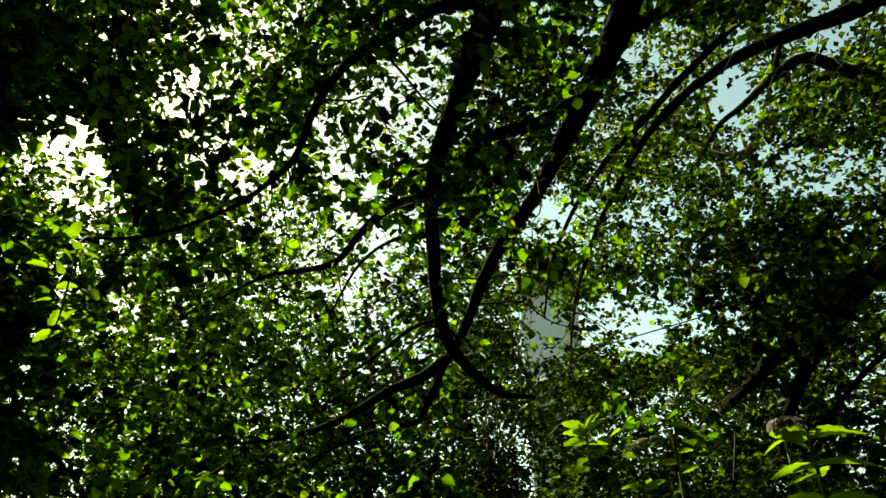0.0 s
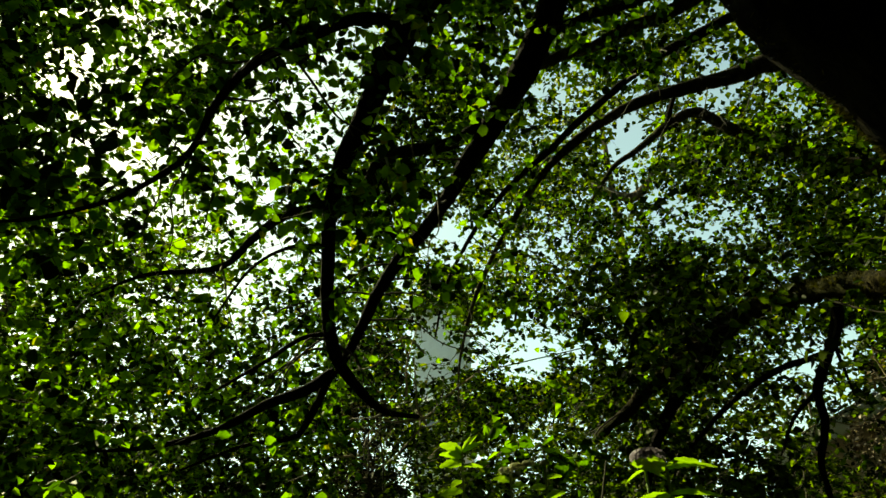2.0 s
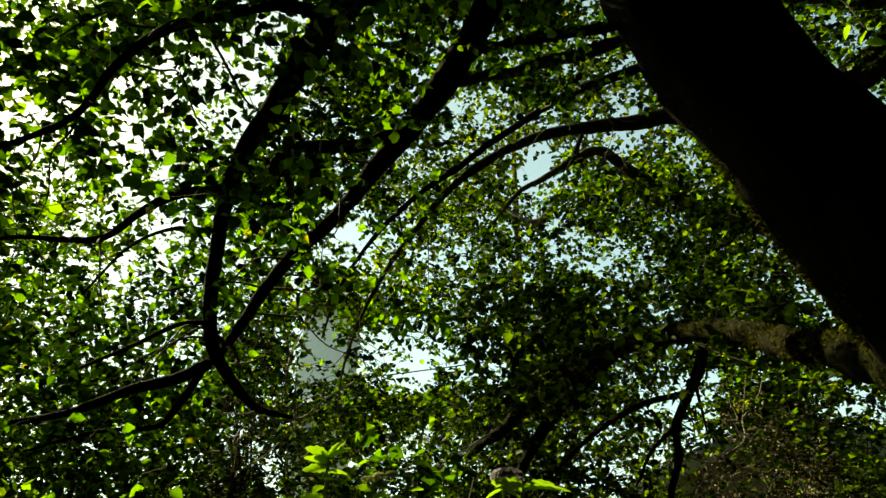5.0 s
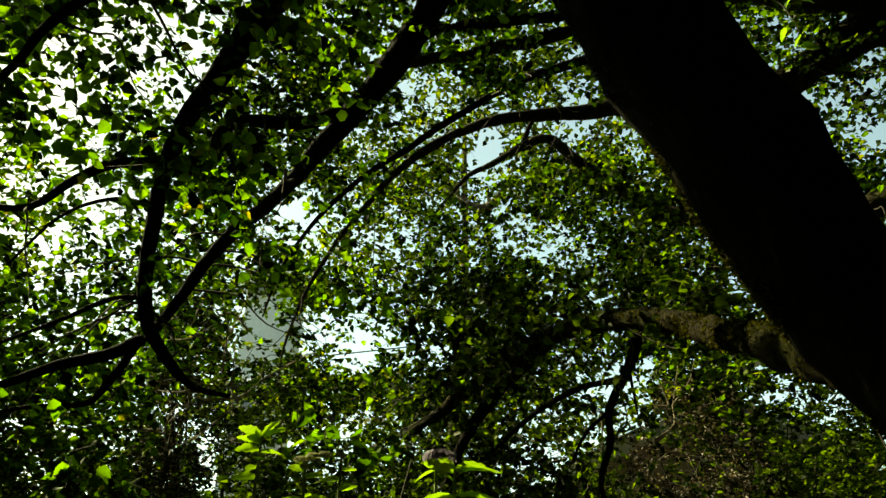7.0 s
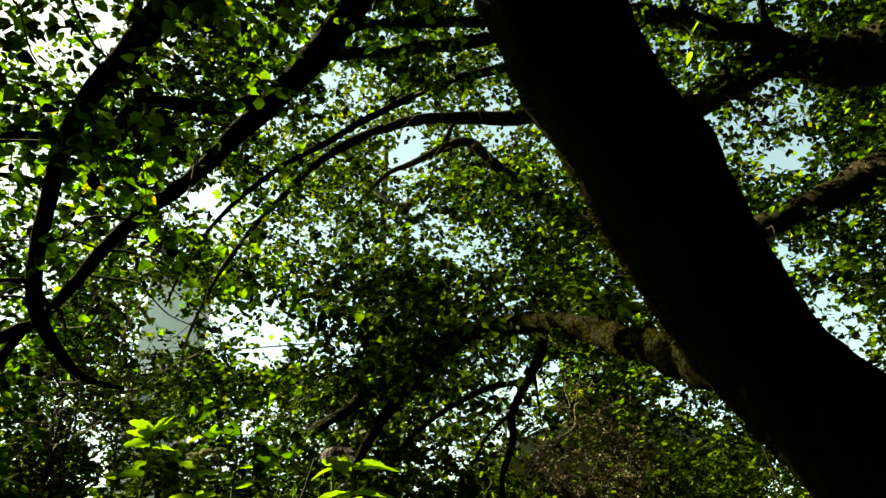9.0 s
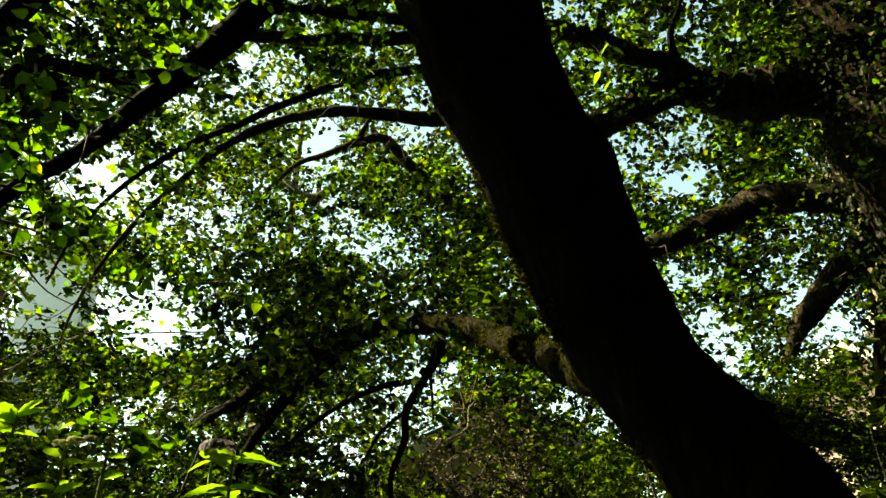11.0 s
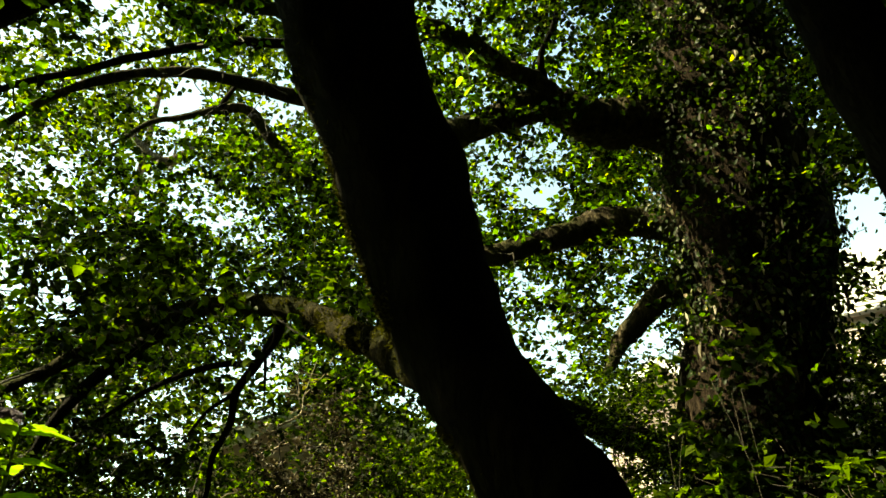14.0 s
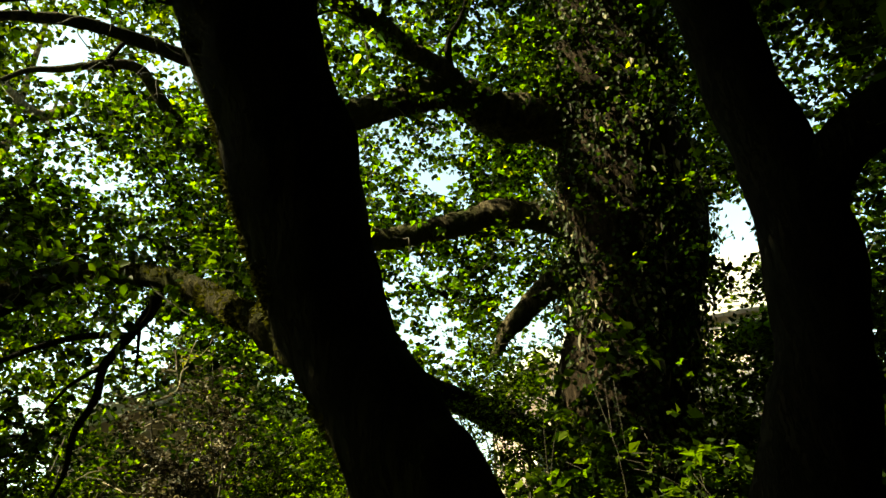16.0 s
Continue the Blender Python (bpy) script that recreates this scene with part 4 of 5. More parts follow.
    a = np.vstack([a, dome(rng, 2600, (0, 52), (25, 50), (9.5, 13), SKY_RIGHT, 0.9, 0.4, 0.08, 0.55)])
    a = np.vstack([a, dome(rng, 1000, (2, 26), (28, 46), (7.4, 9.4), SKY_RIGHT, 0.9, 0.45, 0.08, 0.6)])
    a = np.vstack([a, dome(rng, 2300, (50, 112), (28, 54), (9.8, 13), SKY_RIGHT, 0.9, 0.42, 0.08, 0.5)])
    a = np.vstack([a, dome(rng, 2200, (3, 50), (20, 37), (10.0, 13.5), SKY_RIGHT[:4], 0.9, 0.4, 0.08, 0.55)])
    a = np.vstack([a, dome(rng, 500, (22, 34), (43, 52), (7.6, 10.0), (), 0.9, 0.4)])
    a = np.vstack([a, dome(rng, 800, (47, 66), (27, 47), (7.8, 10.8), [(66.2, 32.5, 1.8, 1.4, 0.0)], 0.9, 0.4)])
    haze = np.vstack([dome(rng, 1300, (-4, 18), (25, 39), (7.4, 10.5), SKY_RIGHT[:3] + SKY_LEFT[1:3], 0.9, 0.4), dome(rng, 420, (30, 48), (25, 36), (6.5, 9.0), SKY_RIGHT, 0.9, 0.4)])
    haze = np.vstack([haze, dome(rng, 420, (1, 10.5), (26.5, 34), (6.5, 9.0), (), 0.9, 0.4), dome(rng, 420, (9, 27), (27.5, 47), (7.0, 9.5), [SKY_RIGHT[3]], 0.9, 0.42)])
    foliage(33, tree, haze, SHRUB, 0.4, 15, 0.4, 0.074, 0.85, small=True)
    near = dome(rng, 330, (50, 112), (17, 60), (5.6, 7.4), SKY_RIGHT + [(83, 30, 7, 22, 0.2)], 0.7, 0.55)
    far = np.linalg.norm(a - VIEWPOINT, axis=1) > 9.6
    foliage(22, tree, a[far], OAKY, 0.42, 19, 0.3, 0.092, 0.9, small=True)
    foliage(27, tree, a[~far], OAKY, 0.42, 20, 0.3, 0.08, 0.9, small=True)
    dark = dome(rng, 330, (46, 80), (39, 53), (6.0, 8.0), [(68.7, 41.8, 2.0, 1.6, 0.0), (66, 33, 2, 1.5, 0.0)], 0.9, 0.45)
    foliage(29, tree, dark, SHRUB, 0.35, 14, 0.3, 0.065, 0.8, small=True)
    foliage(26, tree, near, OAKY, 0.35, 13, 0.3, 0.055, 0.75)
    # ivy over the trunk
    line = glide([(7.95, 1.75, 0.2, 1.0), (7.92, 1.70, 0.58, 0.894), (8.01, 1.44, 2.35, 0.820), (8.03, 1.32, 3.56, 0.725), (7.86, 1.01, 4.85, 0.775), (7.53, 0.83, 5.98, 0.800), (7.15, 0.70, 7.25, 0.678), (6.73, 0.66, 8.31, 0.616), (6.03, 0.53, 9.57, 0.541), (5.02, 0.30, 10.80, 0.416)], 10)
    n = 32000
    k = rng.integers(0, len(line), n)
    ang = rng.uniform(0, 2 * math.pi, n)
    out = np.stack([np.cos(ang), np.sin(ang), rng.normal(0, 0.2, n)], 1)
    at = line[k, :3] + out * (line[k, 3] * (rng.uniform(0.98, 1.14, n) + 0.6 * np.maximum(value_noise(line[k, :3] * 2.1 + out * 1.2) - 0.45, 0)))[:, None] + rng.normal(0, 0.1, (n, 3))
    at = at[value_noise(at * 1.5) + 0.4 * value_noise(at * 4.1 + 3) > 0.5]
    m = len(at)
    down = np.array([0, 0, -0.8]) + rng.normal(0, 0.5, (m, 3))
    radial = unit(at - np.array([7.8, 1.2, 0]) * [1, 1, 0] - at * [0, 0, 1])
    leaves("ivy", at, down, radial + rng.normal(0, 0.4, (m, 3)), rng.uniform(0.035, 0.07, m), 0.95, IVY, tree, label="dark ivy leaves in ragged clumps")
    # withered strands hang down the bark
    n = 3600
    k = rng.integers(0, len(line), n)
    ang = rng.uniform(0, 2 * math.pi, n)
    out = np.stack([np.cos(ang), np.sin(ang), np.zeros(n)], 1)
    at = line[k, :3] + out * (line[k, 3] * rng.uniform(1.0, 1.1, n))[:, None] + rng.normal(0, 0.06, (n, 3))
    at = at[value_noise(at * 1.9 + 13) > 0.42]
    m = len(at)
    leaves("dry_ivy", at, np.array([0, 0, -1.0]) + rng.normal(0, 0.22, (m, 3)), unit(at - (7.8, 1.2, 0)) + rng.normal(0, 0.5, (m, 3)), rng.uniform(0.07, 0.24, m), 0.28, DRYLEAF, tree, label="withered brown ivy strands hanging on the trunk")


ivy_tree()


# ---- the dark forked tree ----
def forked_tree():
    tree = empty("forked_tree", (4.2, -0.1, 0), "black forked tree trunk standing in deep shade", "tree")
    tree.location = (0, 0, 0)
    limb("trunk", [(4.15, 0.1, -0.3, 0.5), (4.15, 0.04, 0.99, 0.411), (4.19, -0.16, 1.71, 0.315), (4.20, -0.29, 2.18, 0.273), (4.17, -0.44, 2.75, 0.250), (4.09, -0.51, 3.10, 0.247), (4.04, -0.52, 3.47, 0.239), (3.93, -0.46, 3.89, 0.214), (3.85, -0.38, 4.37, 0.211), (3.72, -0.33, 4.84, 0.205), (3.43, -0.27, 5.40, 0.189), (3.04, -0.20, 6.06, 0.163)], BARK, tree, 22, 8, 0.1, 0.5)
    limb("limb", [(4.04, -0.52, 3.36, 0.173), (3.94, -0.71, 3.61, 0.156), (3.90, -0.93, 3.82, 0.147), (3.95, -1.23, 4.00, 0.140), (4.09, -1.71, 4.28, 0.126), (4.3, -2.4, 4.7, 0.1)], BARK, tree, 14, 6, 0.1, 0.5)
    rng = np.random.default_rng(31)
    a = dome(rng, 3300, (92, 150), (24, 62), (5.0, 8.5), SKY_RIGHT, 0.7, 0.42)
    foliage(32, tree, a, SHRUB, 0.4, 17, 0.3, 0.072, 0.8, small=True)


forked_tree()


# ---- trees behind, and unseen ones behind the walker and overhead to block light ----
def far_trees():
    rng = np.random.default_rng(41)
    for k, (az0, az1, el0, el1, n) in enumerate([(2, 50, 14, 44, 2300), (46, 84, 14, 44, 1400), (80, 125, 10, 46, 1700), (-80, -10, 5, 62, 5400), (-24, 10, 4, 19, 700), (6, 48, 34, 55, 1500)]):
        a = radians((26.6, 79, 104, -44, -27, 29)[k])
        r = 14.5 if k < 5 else 19.0
        x, y = r * math.sin(a), r * math.cos(a)
        tree = empty("background_tree", (0, 0, 0), "broadleaf tree with a sunlit crown farther back", "tree", "trees behind the glade")
        limb("trunk", [(x, y, -0.3, 0.26), (x + 0.2, y, 2.5, 0.2), (x - 0.1, y + 0.3, 5, 0.16), (x + 0.15, y + 0.2, 8, 0.12), (x + 0.1, y, (15, 11, 11, 11, 11, 15)[k], 0.04)], TANBARK if k == 0 else PALEBARK, tree, 12, 5)
        if k == 0:
            limb("branch", [(4.93, 10.56, 9.74, 0.050), (5.18, 10.54, 9.62, 0.072), (5.42, 10.52, 9.48, 0.089), (5.70, 10.43, 9.41, 0.101), (5.90, 10.24, 9.52, 0.096), (6.00, 10.02, 9.73, 0.057)], TANBARK, tree, 10, 5, 0.12, 0.3)
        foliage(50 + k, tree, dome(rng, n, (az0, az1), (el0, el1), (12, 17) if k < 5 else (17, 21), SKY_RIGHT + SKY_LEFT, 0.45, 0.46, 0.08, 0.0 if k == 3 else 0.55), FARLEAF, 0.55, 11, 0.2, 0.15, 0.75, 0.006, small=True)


far_trees()


# out of view: trees added at the back and overhead against sky light
def unseen_canopy():
    rng = np.random.default_rng(61)
    for k, (az0, az1) in enumerate([(108, 170), (165, 235), (230, 310)]):
        a = radians((az0 + az1) / 2)
        x, y = 6.5 * math.sin(a), 6.5 * math.cos(a)
        tree = empty("unseen_shade_tree", (0, 0, 0), "large tree out of view, added to keep sky light out of the glade", "tree", "trees round the glade")
        limb("trunk", [(x, y, -0.3, 0.4), (x + 0.1, y, 2.5, 0.32), (x, y, 5, 0.26), (x * 0.8, y * 0.8, 8, 0.15)], BARK, tree, 12, 5)
        foliage(70 + k, tree, np.vstack([dome(rng, 1000, (az0, az1), (-8, 70), (5, 8), (), 0.5, 0.2), dome(rng, 1000, (az0, az1), (-8, 75), (9, 12), (), 0.5, 0.1)]), SHRUB, 0.6, 12, 0.2, 0.42, 0.8, 0.006, small=True)
    tree = empty("unseen_overhead_tree", (0, 0, 0), "tall tree out of view, its dense crown overhead added to block light", "tree", "trees round the glade")
    limb("trunk", [(-0.5, -4.5, -0.3, 0.4), (-0.4, -4.3, 3, 0.34), (-0.2, -3.5, 6, 0.26), (0, -1.5, 8.5, 0.16)], BARK, tree, 12, 5)
    foliage(80, tree, dome(rng, 2600, (0, 360), (60, 90), (7, 12), (), 0.5, 0.2), SHRUB, 0.6, 12, 0.2, 0.24, 0.8, 0.006, small=True)


unseen_canopy()


# ---- shrubs along the foot of the glade ----
def shrub(name, label, x, y, rx, ry, h, n, mat, seed, size=0.055, reach=0.25, group="shrubs of the glade", stout=1.0):
    rng = np.random.default_rng(seed)
    thing = empty(name, (0, 0, 0), label, "shrub", group)
    for k in range(5):
        a = rng.uniform(0, 2 * math.pi)
        dx, dy = math.cos(a) * rx * 0.55, math.sin(a) * ry * 0.55
        limb("stem", [(x + dx * 0.15, y + dy * 0.15, -0.2, 0.022 * stout), (x + dx * 0.7 + rng.normal(0, 0.1), y + dy * 0.4 + rng.normal(0, 0.1), h * 0.3, 0.016 * stout), (x + dx * 0.6 + rng.normal(0, 0.15), y + dy * 0.9 + rng.normal(0, 0.15), h * 0.6, 0.011 * stout), (x + dx, y + dy, h * 0.85, 0.005 * stout)], TWIG, thing, 7, 4)
    m = n * 4
    v = unit(rng.normal(0, 1, (m, 3))) * (rng.uniform(0.1, 1, m) ** 0.4)[:, None]
    p = v * [rx, ry, h * 0.55] + [x, y, h * 0.5]
    p[:, 2] += (value_noise(p * [1.4, 1.4, 0.3]) - 0.5) * 0.7
    keep = (p[:, 2] > 0.1) & (value_noise(p * 1.7 + 5) + rng.uniform(-0.2, 0.2, m) > 0.42)
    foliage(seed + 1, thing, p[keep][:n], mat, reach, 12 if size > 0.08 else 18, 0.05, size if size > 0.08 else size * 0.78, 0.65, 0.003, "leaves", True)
    return thing


shrub("shrub", "dense green shrub with sunlit upper leaves", 1.7, 5.2, 1.6, 1.0, 3.35, 2300, SHRUB, 101)
shrub("shrub", "leafy shrub behind the hydrangeas", 2.7, 6.6, 1.4, 0.9, 3.8, 1500, SHRUB, 127)
shrub("shrub", "tall green shrub under the drooping limbs", -0.9, 5.6, 1.6, 1.1, 3.1, 1700, SHRUB, 103)
shrub("shrub", "tall green shrub at the edge of the glade", -3.2, 4.4, 1.5, 1.2, 2.9, 1500, SHRUB, 105)
shrub("shrub", "low leafy shrub in the shade", 0.9, 3.4, 1.1, 0.7, 2.2, 1100, SHRUB, 107)
shrub("shrub", "low leafy shrub in the shade", -1.1, 3.4, 1.2, 0.7, 1.9, 900, SHRUB, 109)
shrub("shrub", "low leafy shrub at the foot of the leaning tree", 2.5, 3.3, 0.9, 0.8, 1.8, 900, SHRUB, 111)
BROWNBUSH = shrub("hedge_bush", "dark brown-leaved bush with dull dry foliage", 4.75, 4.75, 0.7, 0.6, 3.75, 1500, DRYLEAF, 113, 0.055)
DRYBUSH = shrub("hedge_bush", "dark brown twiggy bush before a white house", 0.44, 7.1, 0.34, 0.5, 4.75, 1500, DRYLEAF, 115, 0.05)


def bare_twigs(thing, seed, x, y, z, wide, n):
    """Pale bare twigs that stick out of a bush, bent and forked."""
    rng = np.random.default_rng(seed)
    for _ in range(n):
        p = np.array((x, y, z)) + rng.normal(0, 1, 3) * wide
        way = unit(np.array((rng.normal(0, 0.7), rng.normal(0, 0.3), rng.uniform(-0.2, 0.9))))
        long = rng.uniform(0.5, 1.2)
        q = [p + way * long * s + rng.normal(0, 0.05, 3) * (s > 0) for s in (0, 0.25, 0.5, 0.75, 1.0)]
        limb("twig", [(*v, 0.011 - 0.002 * i) for i, v in enumerate(q)], TANTWIG, thing, 6, 3, 0.1)
        side = unit(way + rng.normal(0, 0.6, 3))
        limb("twig", [(*(q[2] + side * long * 0.4 * s), 0.007 - 0.004 * s) for s in (0, 0.5, 1.0)], TANTWIG, thing, 6, 3, 0.1)


bare_twigs(DRYBUSH, 33, 0.55, 6.35, 3.4, (0.38, 0.12, 0.5), 13)
bare_twigs(BROWNBUSH, 35, 4.4, 4.7, 2.9, (0.5, 0.3, 0.4), 7)
shrub("shrub", "dark green bush below the brown one", 4.2, 4.9, 1.0, 0.7, 2.75, 1100, SHRUB, 131)
shrub("shrub", "green bush beside the mossy limb", 3.7, 5.9, 1.2, 1.0, 3.45, 1900, SHRUB, 117)
shrub("shrub", "green bush below the ivy-clad tree", 6.9, 2.4, 0.9, 1.0, 3.9, 1500, SHRUB, 119)
shrub("shrub", "green bush behind the leaning trunk", 5.3, 3.4, 0.9, 0.9, 3.45, 1700, SHRUB, 125)
shrub("shrub", "fine-leaved bush at the foot of the ivy-clad tree", 6.3, 0.8, 0.7, 1.0, 2.95, 1300, SHRUB, 121, 0.085)
shrub("shrub", "dark bush beyond the forked trunk", 9.6, -0.4, 1.3, 1.3, 4.5, 2300, SHRUB, 123, 0.1)
shrub("shrub", "dark bush beyond the forked trunk", 9.0, -1.9, 1.3, 1.2, 4.9, 2300, SHRUB, 129, 0.1)
for k in range(14):
    a = radians(-54 + 12.5 * k)
    shrub("hedge", "dense dark hedge closing the garden behind", 9.2 * math.sin(a), 9.2 * math.cos(a), 1.9, 1.9, 3.6 if k == 7 else 3.9 + 0.45 * (k % 3), 1500 if 5 <= k <= 9 else 850, SHRUB, 181 + 2 * k, 0.095, 0.4, "hedges round the garden")
shrub("climbing_shrub", "climber with longer pale green leaves by the ivied trunk", 5.9, 1.3, 0.5, 0.7, 3.8, 380, SHRUB, 171, 0.125, 0.3, stout=0.22)
shrub("climbing_shrub", "low climber with long sunlit green leaves before the ivied trunk", 5.95, 0.75, 0.45, 0.6, 2.75, 330, SHRUB, 173, 0.13, 0.3, stout=0.22)


# ---- houses seen through the leaves ----
def box(bm, lo, hi, m=Matrix()):
    v = [bm.verts.new(m @ Vector((x, y, z))) for x in (lo[0], hi[0]) for y in (lo[1], hi[1]) for z in (lo[2], hi[2])]
    for f in ((0, 1, 3, 2), (4, 6, 7, 5), (0, 4, 5, 1), (2, 3, 7, 6), (0, 2, 6, 4), (1, 5, 7, 3)):
        bm.faces.new([v[i] for i in f])


def block(name, lo, hi, mat, parent, m=Matrix(), soft=0.01, label=""):
    bm = bmesh.new()
    box(bm, lo, hi, m)
    bmesh.ops.recalc_face_normals(bm, faces=bm.faces)
    bmesh.ops.bevel(bm, geom=bm.edges[:], offset=soft, segments=1, affect="EDGES")
    return part(name, bm, mat, parent, label)


def house(label, x, y, turn, wide, deep, eave, ridge, wall_mat, roof_mat, windows):
    """A gabled house, its gable end facing its own -y. windows: middle along the gable wall, sill height, width, height."""
    thing = empty("house", (0, 0, 0), label, "house", "houses beyond the garden")
    m = pose(x, y, 0, 0, 0, turn)
    bm = bmesh.new()
    outline = [(-wide / 2, -0.2), (wide / 2, -0.2), (wide / 2, eave), (0, ridge), (-wide / 2, eave)]
    front = [bm.verts.new(m @ Vector((a, 0, b))) for a, b in outline]
    back = [bm.verts.new(m @ Vector((a, deep, b))) for a, b in outline]
    bm.faces.new(front), bm.faces.new(back[::-1])
    for k in range(5):
        bm.faces.new((front[k], back[k], back[(k + 1) % 5], front[(k + 1) % 5]))
    bmesh.ops.recalc_face_normals(bm, faces=bm.faces)
    part("wall", bm, wall_mat, thing)
    slope = math.atan2(ridge - eave, wide / 2)
    long = (wide / 2) / math.cos(slope) + 0.2
    for s in (-1, 1):
        r = m @ pose(0, 0, ridge + 0.06, 0, math.degrees(slope) * s, 0)
        roof = block("roof", (0 if s > 0 else -long, -0.35, 0), (long if s > 0 else 0, deep + 0.35, 0.12), roof_mat, thing, r, 0.02)
        for n in range(int(long / 0.35)):
            lo = 0.05 + n * 0.35
            block("tile_course", (lo if s > 0 else -lo - 0.33, -0.36, 0.115), (lo + 0.33 if s > 0 else -lo, deep + 0.36, 0.15), roof_mat, roof, r, 0.01)
        block("bargeboard", (0 if s > 0 else -long, -0.42, -0.2), (long if s > 0 else 0, -0.36, 0.06), PAINT, thing, r, 0.01, "white painted bargeboard")
    for at, sill, w, h in windows:
        frame_ob = block("window", (at - w / 2 - 0.07, -0.06, sill - 0.07), (at + w / 2 + 0.07, 0.02, sill + h + 0.07), PAINT, thing, m, 0.01, "white window frame")
        for k in (0, 1):
            block("pane", (at - w / 2 + k * w / 2 + 0.02, -0.075, sill), (at - w / 2 + (k + 1) * w / 2 - 0.02, -0.062, sill + h), GLASS, frame_ob, m, 0.003, "dark reflecting glass")
        block("sill", (at - w / 2 - 0.15, -0.18, sill - 0.13), (at + w / 2 + 0.15, -0.05, sill - 0.075), PAINT, frame_ob, m, 0.01)
    return thing


# narrow and only 0.4 m deep to fit the camera's view
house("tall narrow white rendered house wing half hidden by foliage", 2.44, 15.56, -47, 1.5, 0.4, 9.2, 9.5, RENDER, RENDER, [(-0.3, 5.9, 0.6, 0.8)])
house("house with a pale gable and slate roof beyond the trees", 19.6, 5.8, -72, 3.4, 8, 6.9, 8.1, PINKWALL, SLATE, [(0, 4.6, 0.9, 1.2)])
house("house with a pale sunlit tiled roof beyond the trees", 20.5, 4.0, 180, 7.0, 4.8, 7.4, 10.4, PINKWALL, ROOFTILE, [(0, 3.4, 1.0, 1.3)])
house("pinkish rendered house behind the brown bush", 9.8, 9.4, -47, 5.2, 6, 4.3, 5.3, PINKWALL, ROOFTILE, [(0.3, 3.0, 0.8, 0.9)])


# ---- the overhead cable ----
def cable():
    a, b = Vector((-1.5, 12.6, 5.3)), Vector((11.0, 9.6, 8.0))
    rows = [(*(a.lerp(b, s) - Vector((0, 0, 0.9 * s * (1 - s)))), 0.012) for s in np.linspace(0, 1, 9)]
    thing = empty("overhead_cable", (0, 0, 0), "thin black overhead cable strung between houses", "cable")
    limb("wire", rows, CABLE, thing, 6, 3, 0.0)
    for p in (a, b):
        block("bracket", (p.x - 0.03, p.y - 0.03, p.z - 0.12), (p.x + 0.03, p.y + 0.03, p.z + 0.05), CABLE, thing)
        limb("pole", [(p.x, p.y + 0.06, -0.2, 0.08), (p.x, p.y + 0.06, p.z * 0.5, 0.075), (p.x, p.y + 0.06, p.z + 0.15, 0.06)], TWIG, thing, 10, 3, 0.02)


cable()


# ---- a closed garden parasol ----
def parasol(x, y, top):
    thing = empty("garden_parasol", (0, 0, 0), "closed grey-green garden parasol standing before the hedge", "parasol")
    m = 16
    rows = [(top, 0.03), (top - 0.03, 0.08), (top - 0.1, 0.13), (top - 0.28, 0.2), (top - 0.5, 0.25), (top - 0.9, 0.28), (top - 1.4, 0.22), (top - 1.55, 0.24)]
    v = []
    for z, r in rows:
        for k in range(m * 2):
            a = math.pi * k / m
            f = r * (1.0 if k % 2 else 0.78)
            v.append((x + f * math.cos(a), y + f * math.sin(a), z))
    n = m * 2
    f = [(i * n + k, i * n + (k + 1) % n, (i + 1) * n + (k + 1) % n, (i + 1) * n + k) for i in range(len(rows) - 1) for k in range(n)]
    me = raw_mesh("canopy", np.array(v), np.array(f))
    link_mesh("canopy", me, CANVAS, thing, "folded grey-green fabric")
    limb("finial", [(x, y, top - 0.03, 0.02), (x, y, top + 0.03, 0.03), (x, y, top + 0.06, 0.01)], STONE, thing, 10, 3, 0.0)
    limb("pole", [(x, y, 0.05, 0.022), (x, y, 0.6, 0.022), (x, y, top - 0.2, 0.022)], PAINT, thing, 10, 2, 0.0)
    limb("base", [(x, y, -0.1, 0.26), (x, y, 0.0, 0.25), (x, y, 0.07, 0.1), (x, y, 0.12, 0.04)], STONE, thing, 20, 3, 0.0)


parasol(5.05, 4.86, 2.72)


# ---- hydrangeas ----
def blade(parent, base, az, rise, length, wide, tilt=0.0, mat=HYDRA, cup=0.16, name="leaf"):
    """One large leaf: a curved, veined blade with a drawn-out tip, from base along an azimuth."""
    a = radians(az)
    way = Vector((math.sin(a) * math.cos(rise), math.cos(a) * math.cos(rise), math.sin(rise)))
    side = way.cross(Vector((0, 0, 1))).normalized()
    up = side.cross(way)
    side, up = side * math.cos(tilt) + up * math.sin(tilt), up * math.cos(tilt) - side * math.sin(tilt)
    bm = bmesh.new()
    cols = (-1, -0.55, 0, 0.55, 1)
    grid = []
    for i in range(9):
        s = i / 8
        w = wide * (math.sin(math.pi * min(1, s * 0.92 + 0.05)) ** 0.75) * (1 - 0.35 * s)
        row = []
        for c in cols:
            saw = 0.04 * wide * (1 if i % 2 else -1) if abs(c) == 1 and 0 < i < 8 else 0
            p = Vector(base) + way * (length * s) + side * (c * (w / 2 + saw)) + up * (abs(c) * cup * w - 0.14 * length * s * s + (0.02 * wide if i % 2 else 0) * (abs(c) == 0.55))
            row.append(bm.verts.new(p))
        grid.append(row)
    for i in range(8):
        for k in range(4):
            bm.faces.new((grid[i][k], grid[i + 1][k], grid[i + 1][k + 1], grid[i][k + 1]))
    for f in bm.faces:
        f.smooth = True
    return part(name, bm, mat, parent)


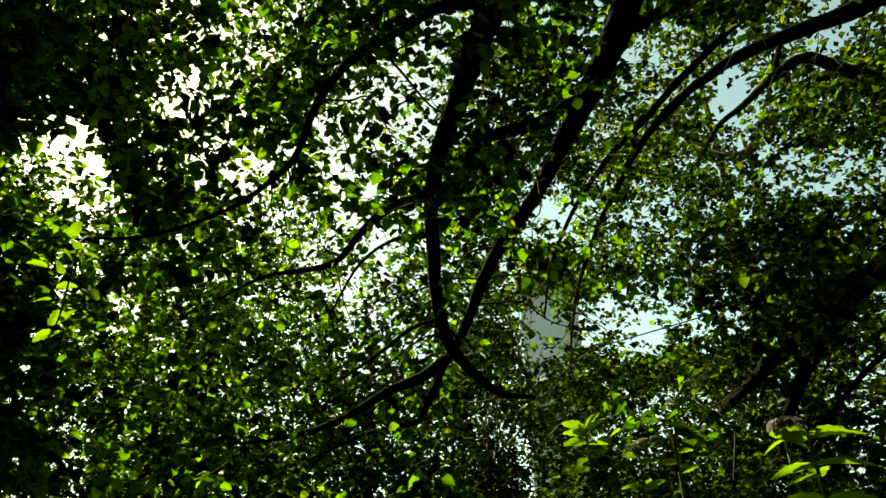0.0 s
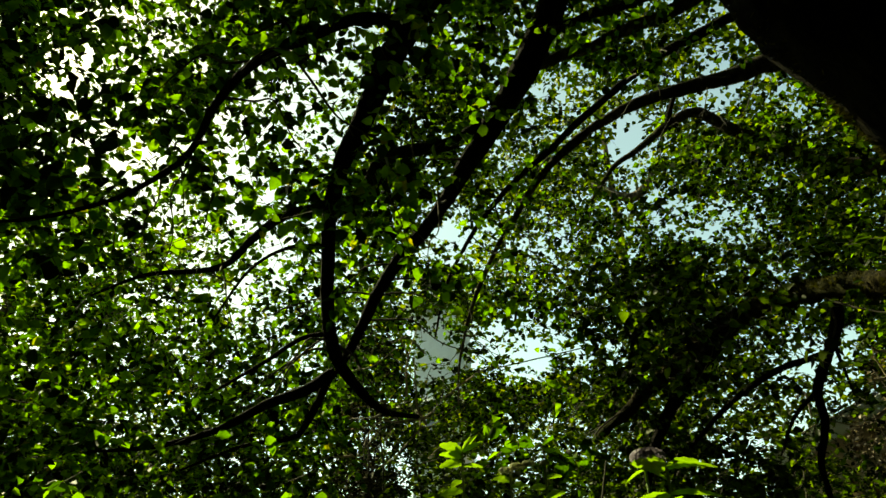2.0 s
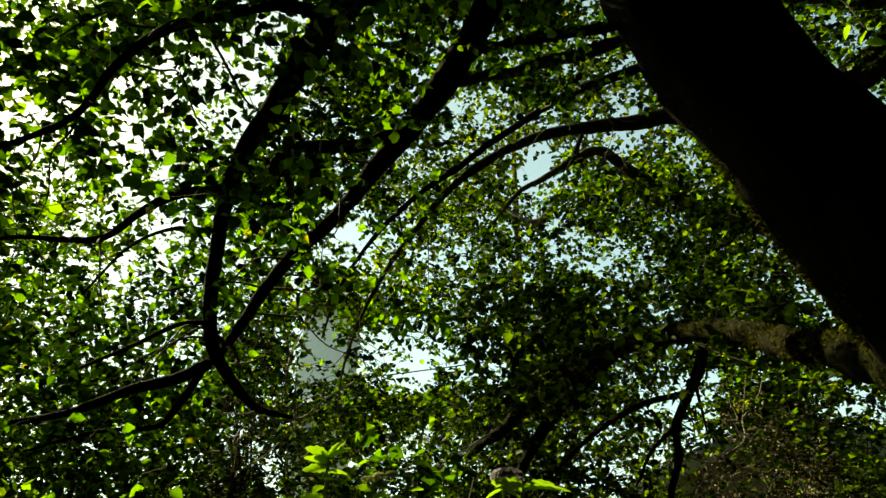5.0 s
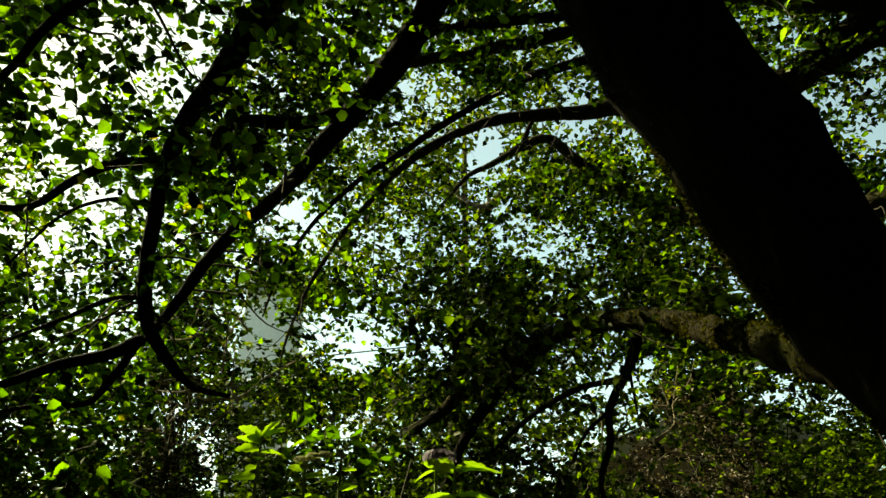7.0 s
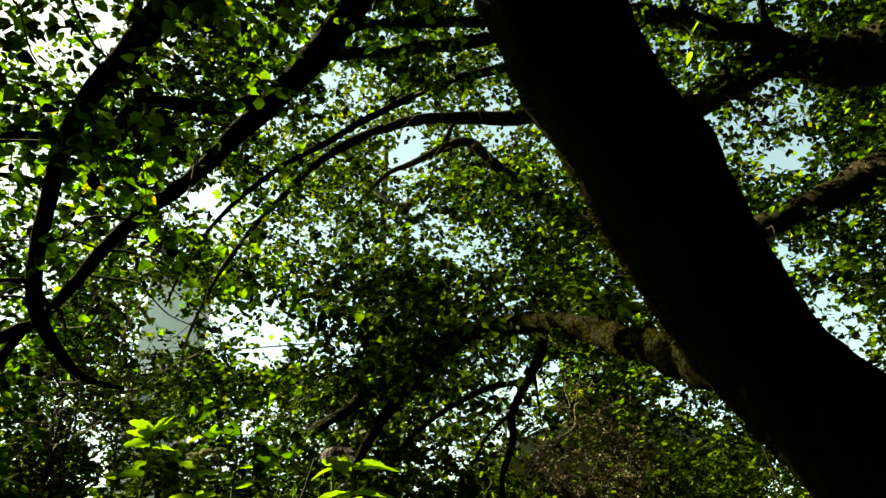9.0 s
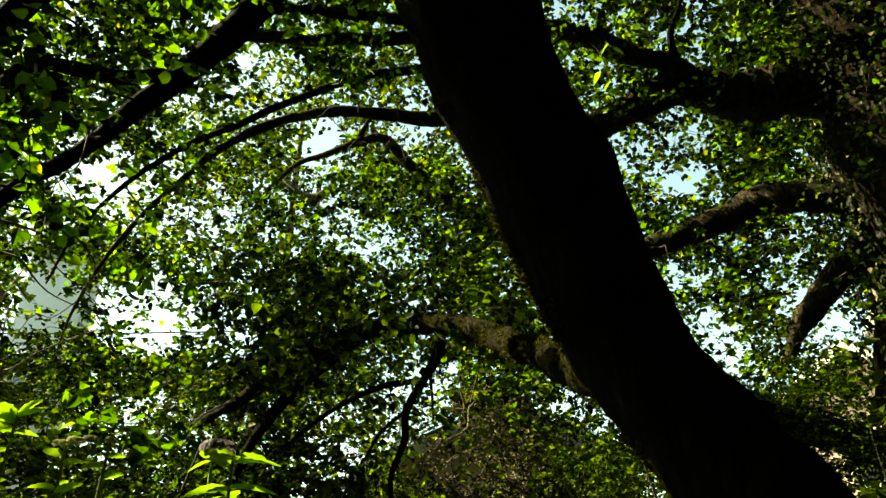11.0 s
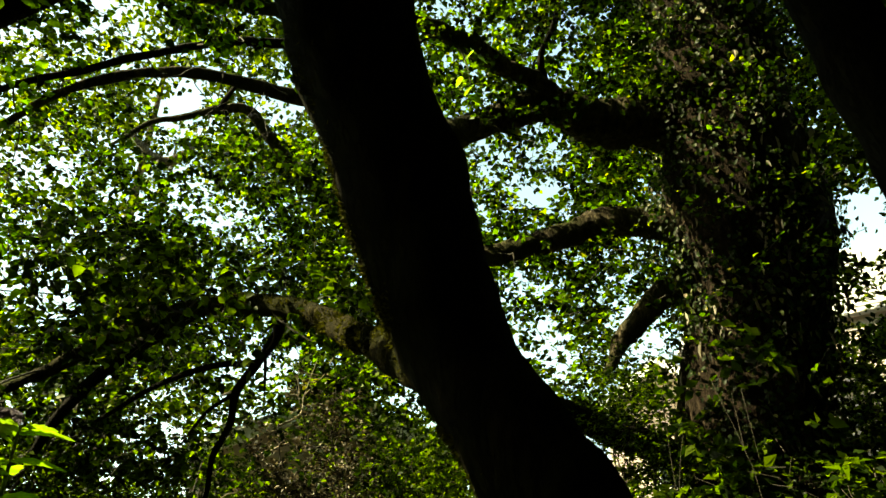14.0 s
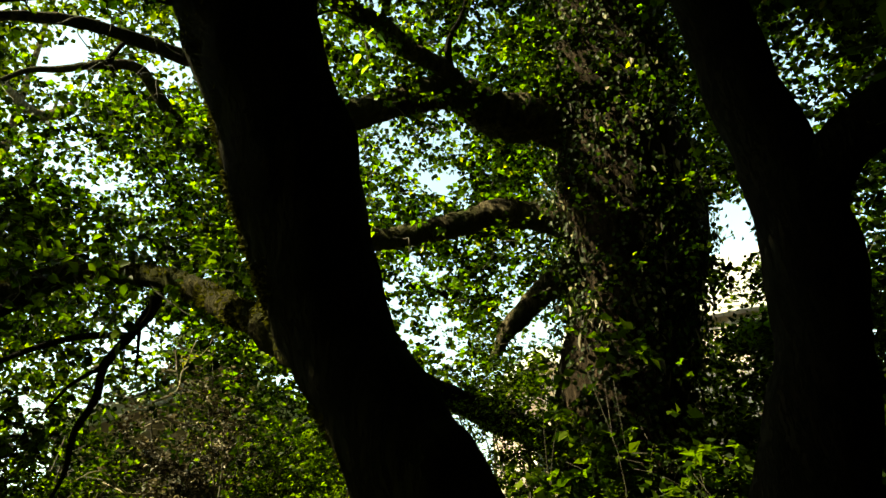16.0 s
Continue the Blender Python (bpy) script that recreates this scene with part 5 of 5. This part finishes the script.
def flower(parent, place, r, mat, seed, name="flower_head"):
    rng = np.random.default_rng(seed)
    n = 70
    v = unit(rng.normal(0, 1, (n, 3)))
    v[:, 2] = np.abs(v[:, 2]) * 0.45
    at = np.repeat(np.array(place) + v * r, 4, axis=0)
    turn = np.tile(np.arange(4) * math.pi / 2, n) + np.repeat(rng.uniform(0, 6, n), 4)
    s = unit(np.cross(v, (0.3, 0.9, 0.2)))
    t = np.cross(v, s)
    way = np.repeat(s, 4, 0) * np.cos(turn)[:, None] + np.repeat(t, 4, 0) * np.sin(turn)[:, None]
    return leaves(name, at, way, np.repeat(v, 4, 0), np.full(4 * n, r * 0.26), 0.95, mat, parent, 0.1)


def hydrangea(label, foot, stems, seed):
    """stems: top of each stem and its leaves (azimuth, rise, length, width, drop below the top, sideways tilt)."""
    thing = empty("hydrangea", (0, 0, 0), label, "shrub", "hydrangeas")
    for top, blades in stems:
        fx, fy = foot
        limb("stem", [(fx, fy, -0.15, 0.012), (fx * 0.7 + top[0] * 0.3, fy * 0.7 + top[1] * 0.3, top[2] * 0.35, 0.009), (fx * 0.15 + top[0] * 0.85, fy * 0.15 + top[1] * 0.85, top[2] * 0.75, 0.007), (*top, 0.004)], STEM, thing, 8, 5, 0.05)
        for az, rise, length, wide, drop, tilt in blades:
            blade(thing, (top[0], top[1], top[2] - drop), az, rise, length, wide, tilt)
    return thing


h1 = hydrangea("hydrangea with backlit fresh green leaves and a faded mauve flower head", (1.0, 1.95),
               [((0.915, 1.735, 2.01), [(-55, 0.30, 0.089, 0.068, 0, -0.75), (112, 0.22, 0.085, 0.044, 0, 0.65), (70, 0.3, 0.102, 0.056, 0, 0.1), (122, 0.06, 0.128, 0.056, 0.003, 0.1), (-62, -0.05, 0.111, 0.064, 0.075, -0.25), (122, 0.0, 0.128, 0.056, 0.07, 0.15), (-100, -0.1, 0.102, 0.064, 0.1, 0), (30, 0.1, 0.102, 0.064, 0.08, 0), (-50, 0.0, 0.119, 0.072, 0.15, -0.4), (120, 0.05, 0.119, 0.072, 0.16, 0.4), (-150, -0.2, 0.102, 0.064, 0.2, 0)]),
                ((0.88, 1.79, 2.045), [(-70, -0.4, 0.068, 0.040, 0.03, 0), (110, -0.4, 0.068, 0.040, 0.03, 0)])], 1)
flower(h1, (0.89, 1.785, 2.045), 0.048, PETAL, 5)
h2 = hydrangea("hydrangea shoot with bright sunlit young leaves", (0.55, 2.65),
               [((0.50, 2.47, 2.22), [(80, 0.95, 0.089, 0.048, 0, 0.7), (112, 0.5, 0.089, 0.030, 0, 0.5), (-70, 0.45, 0.089, 0.056, 0, -0.8), (-40, 0.6, 0.074, 0.059, 0.01, -0.6), (-95, 0.2, 0.089, 0.044, 0.02, -0.5), (-60, 0.05, 0.089, 0.052, 0.04, -0.6), (100, 0.05, 0.074, 0.037, 0.05, 0.3), (160, 0.0, 0.074, 0.044, 0.08, 0), (-20, 0.0, 0.081, 0.052, 0.1, 0), (-80, 0.0, 0.081, 0.052, 0.14, -0.5)])], 2)
h3 = hydrangea("hydrangea with creamy half-opened flower heads in the shade", (0.75, 2.4),
               [((0.60, 2.18, 2.09), [(-75, 0.25, 0.056, 0.033, 0.03, -0.8), (100, 0.2, 0.059, 0.037, 0.05, 0.4), (105, 0.45, 0.070, 0.033, 0.13, 0.8), (-70, 0.1, 0.067, 0.037, 0.12, -0.4), (30, 0.1, 0.074, 0.044, 0.1, 0)]),
                ((0.70, 2.12, 2.10), [(90, 0.2, 0.052, 0.030, 0.04, 0.5), (-60, 0.1, 0.059, 0.037, 0.07, -0.5), (120, 0.3, 0.059, 0.037, 0.1, 0.6)])], 3)
flower(h3, (0.585, 2.18, 2.09), 0.024, CREAM, 6)
flower(h3, (0.62, 2.165, 2.10), 0.026, CREAM, 7)
flower(h3, (0.655, 2.15, 2.108), 0.022, CREAM, 9)
flower(h3, (0.70, 2.12, 2.105), 0.017, CREAM, 8)


# ---- leafy shoots close by ----
def shoot(label, rows, blades):
    thing = empty("leafy_shoot", (0, 0, 0), label, "branch", "leafy shoots")
    limb("stem", rows, TWIG, thing, 7, 6, 0.05)
    for x, y, z, az, rise, length, tilt in blades:
        blade(thing, (x, y, z), az, rise, length, length * 0.8, tilt, HYDRA)


_rng = np.random.default_rng(77)
shoot("hanging shoot with broad sunlit fresh green leaves", [(-1.50, 2.45, 3.06, 0.006), (-1.38, 2.2, 2.92, 0.005), (-1.27, 2.0, 2.75, 0.004), (-1.22, 1.93, 2.5, 0.003), (-1.24, 1.95, 2.42, 0.002)],
      [(-1.25 + _rng.normal(0, 0.05), 1.96 + _rng.normal(0, 0.04), 2.42 + 0.03 * k, _rng.uniform(-180, 180), _rng.uniform(-0.8, 0.4), _rng.uniform(0.055, 0.085), _rng.uniform(-0.9, 0.9)) for k in range(13)])
shoot("small shoot with bright green leaves on the leaning trunk", [(1.5, 1.08, 3.3, 0.006), (1.64, 1.0, 3.5, 0.004), (1.76, 0.95, 3.5, 0.003), (1.8, 0.93, 3.33, 0.002)],
      [(1.8 + _rng.normal(0, 0.022), 0.93 + _rng.normal(0, 0.022), 3.32 + 0.028 * k, _rng.uniform(-180, 180), _rng.uniform(-0.9, 0.0), _rng.uniform(0.045, 0.065), _rng.uniform(-0.9, 0.9)) for k in range(8)])
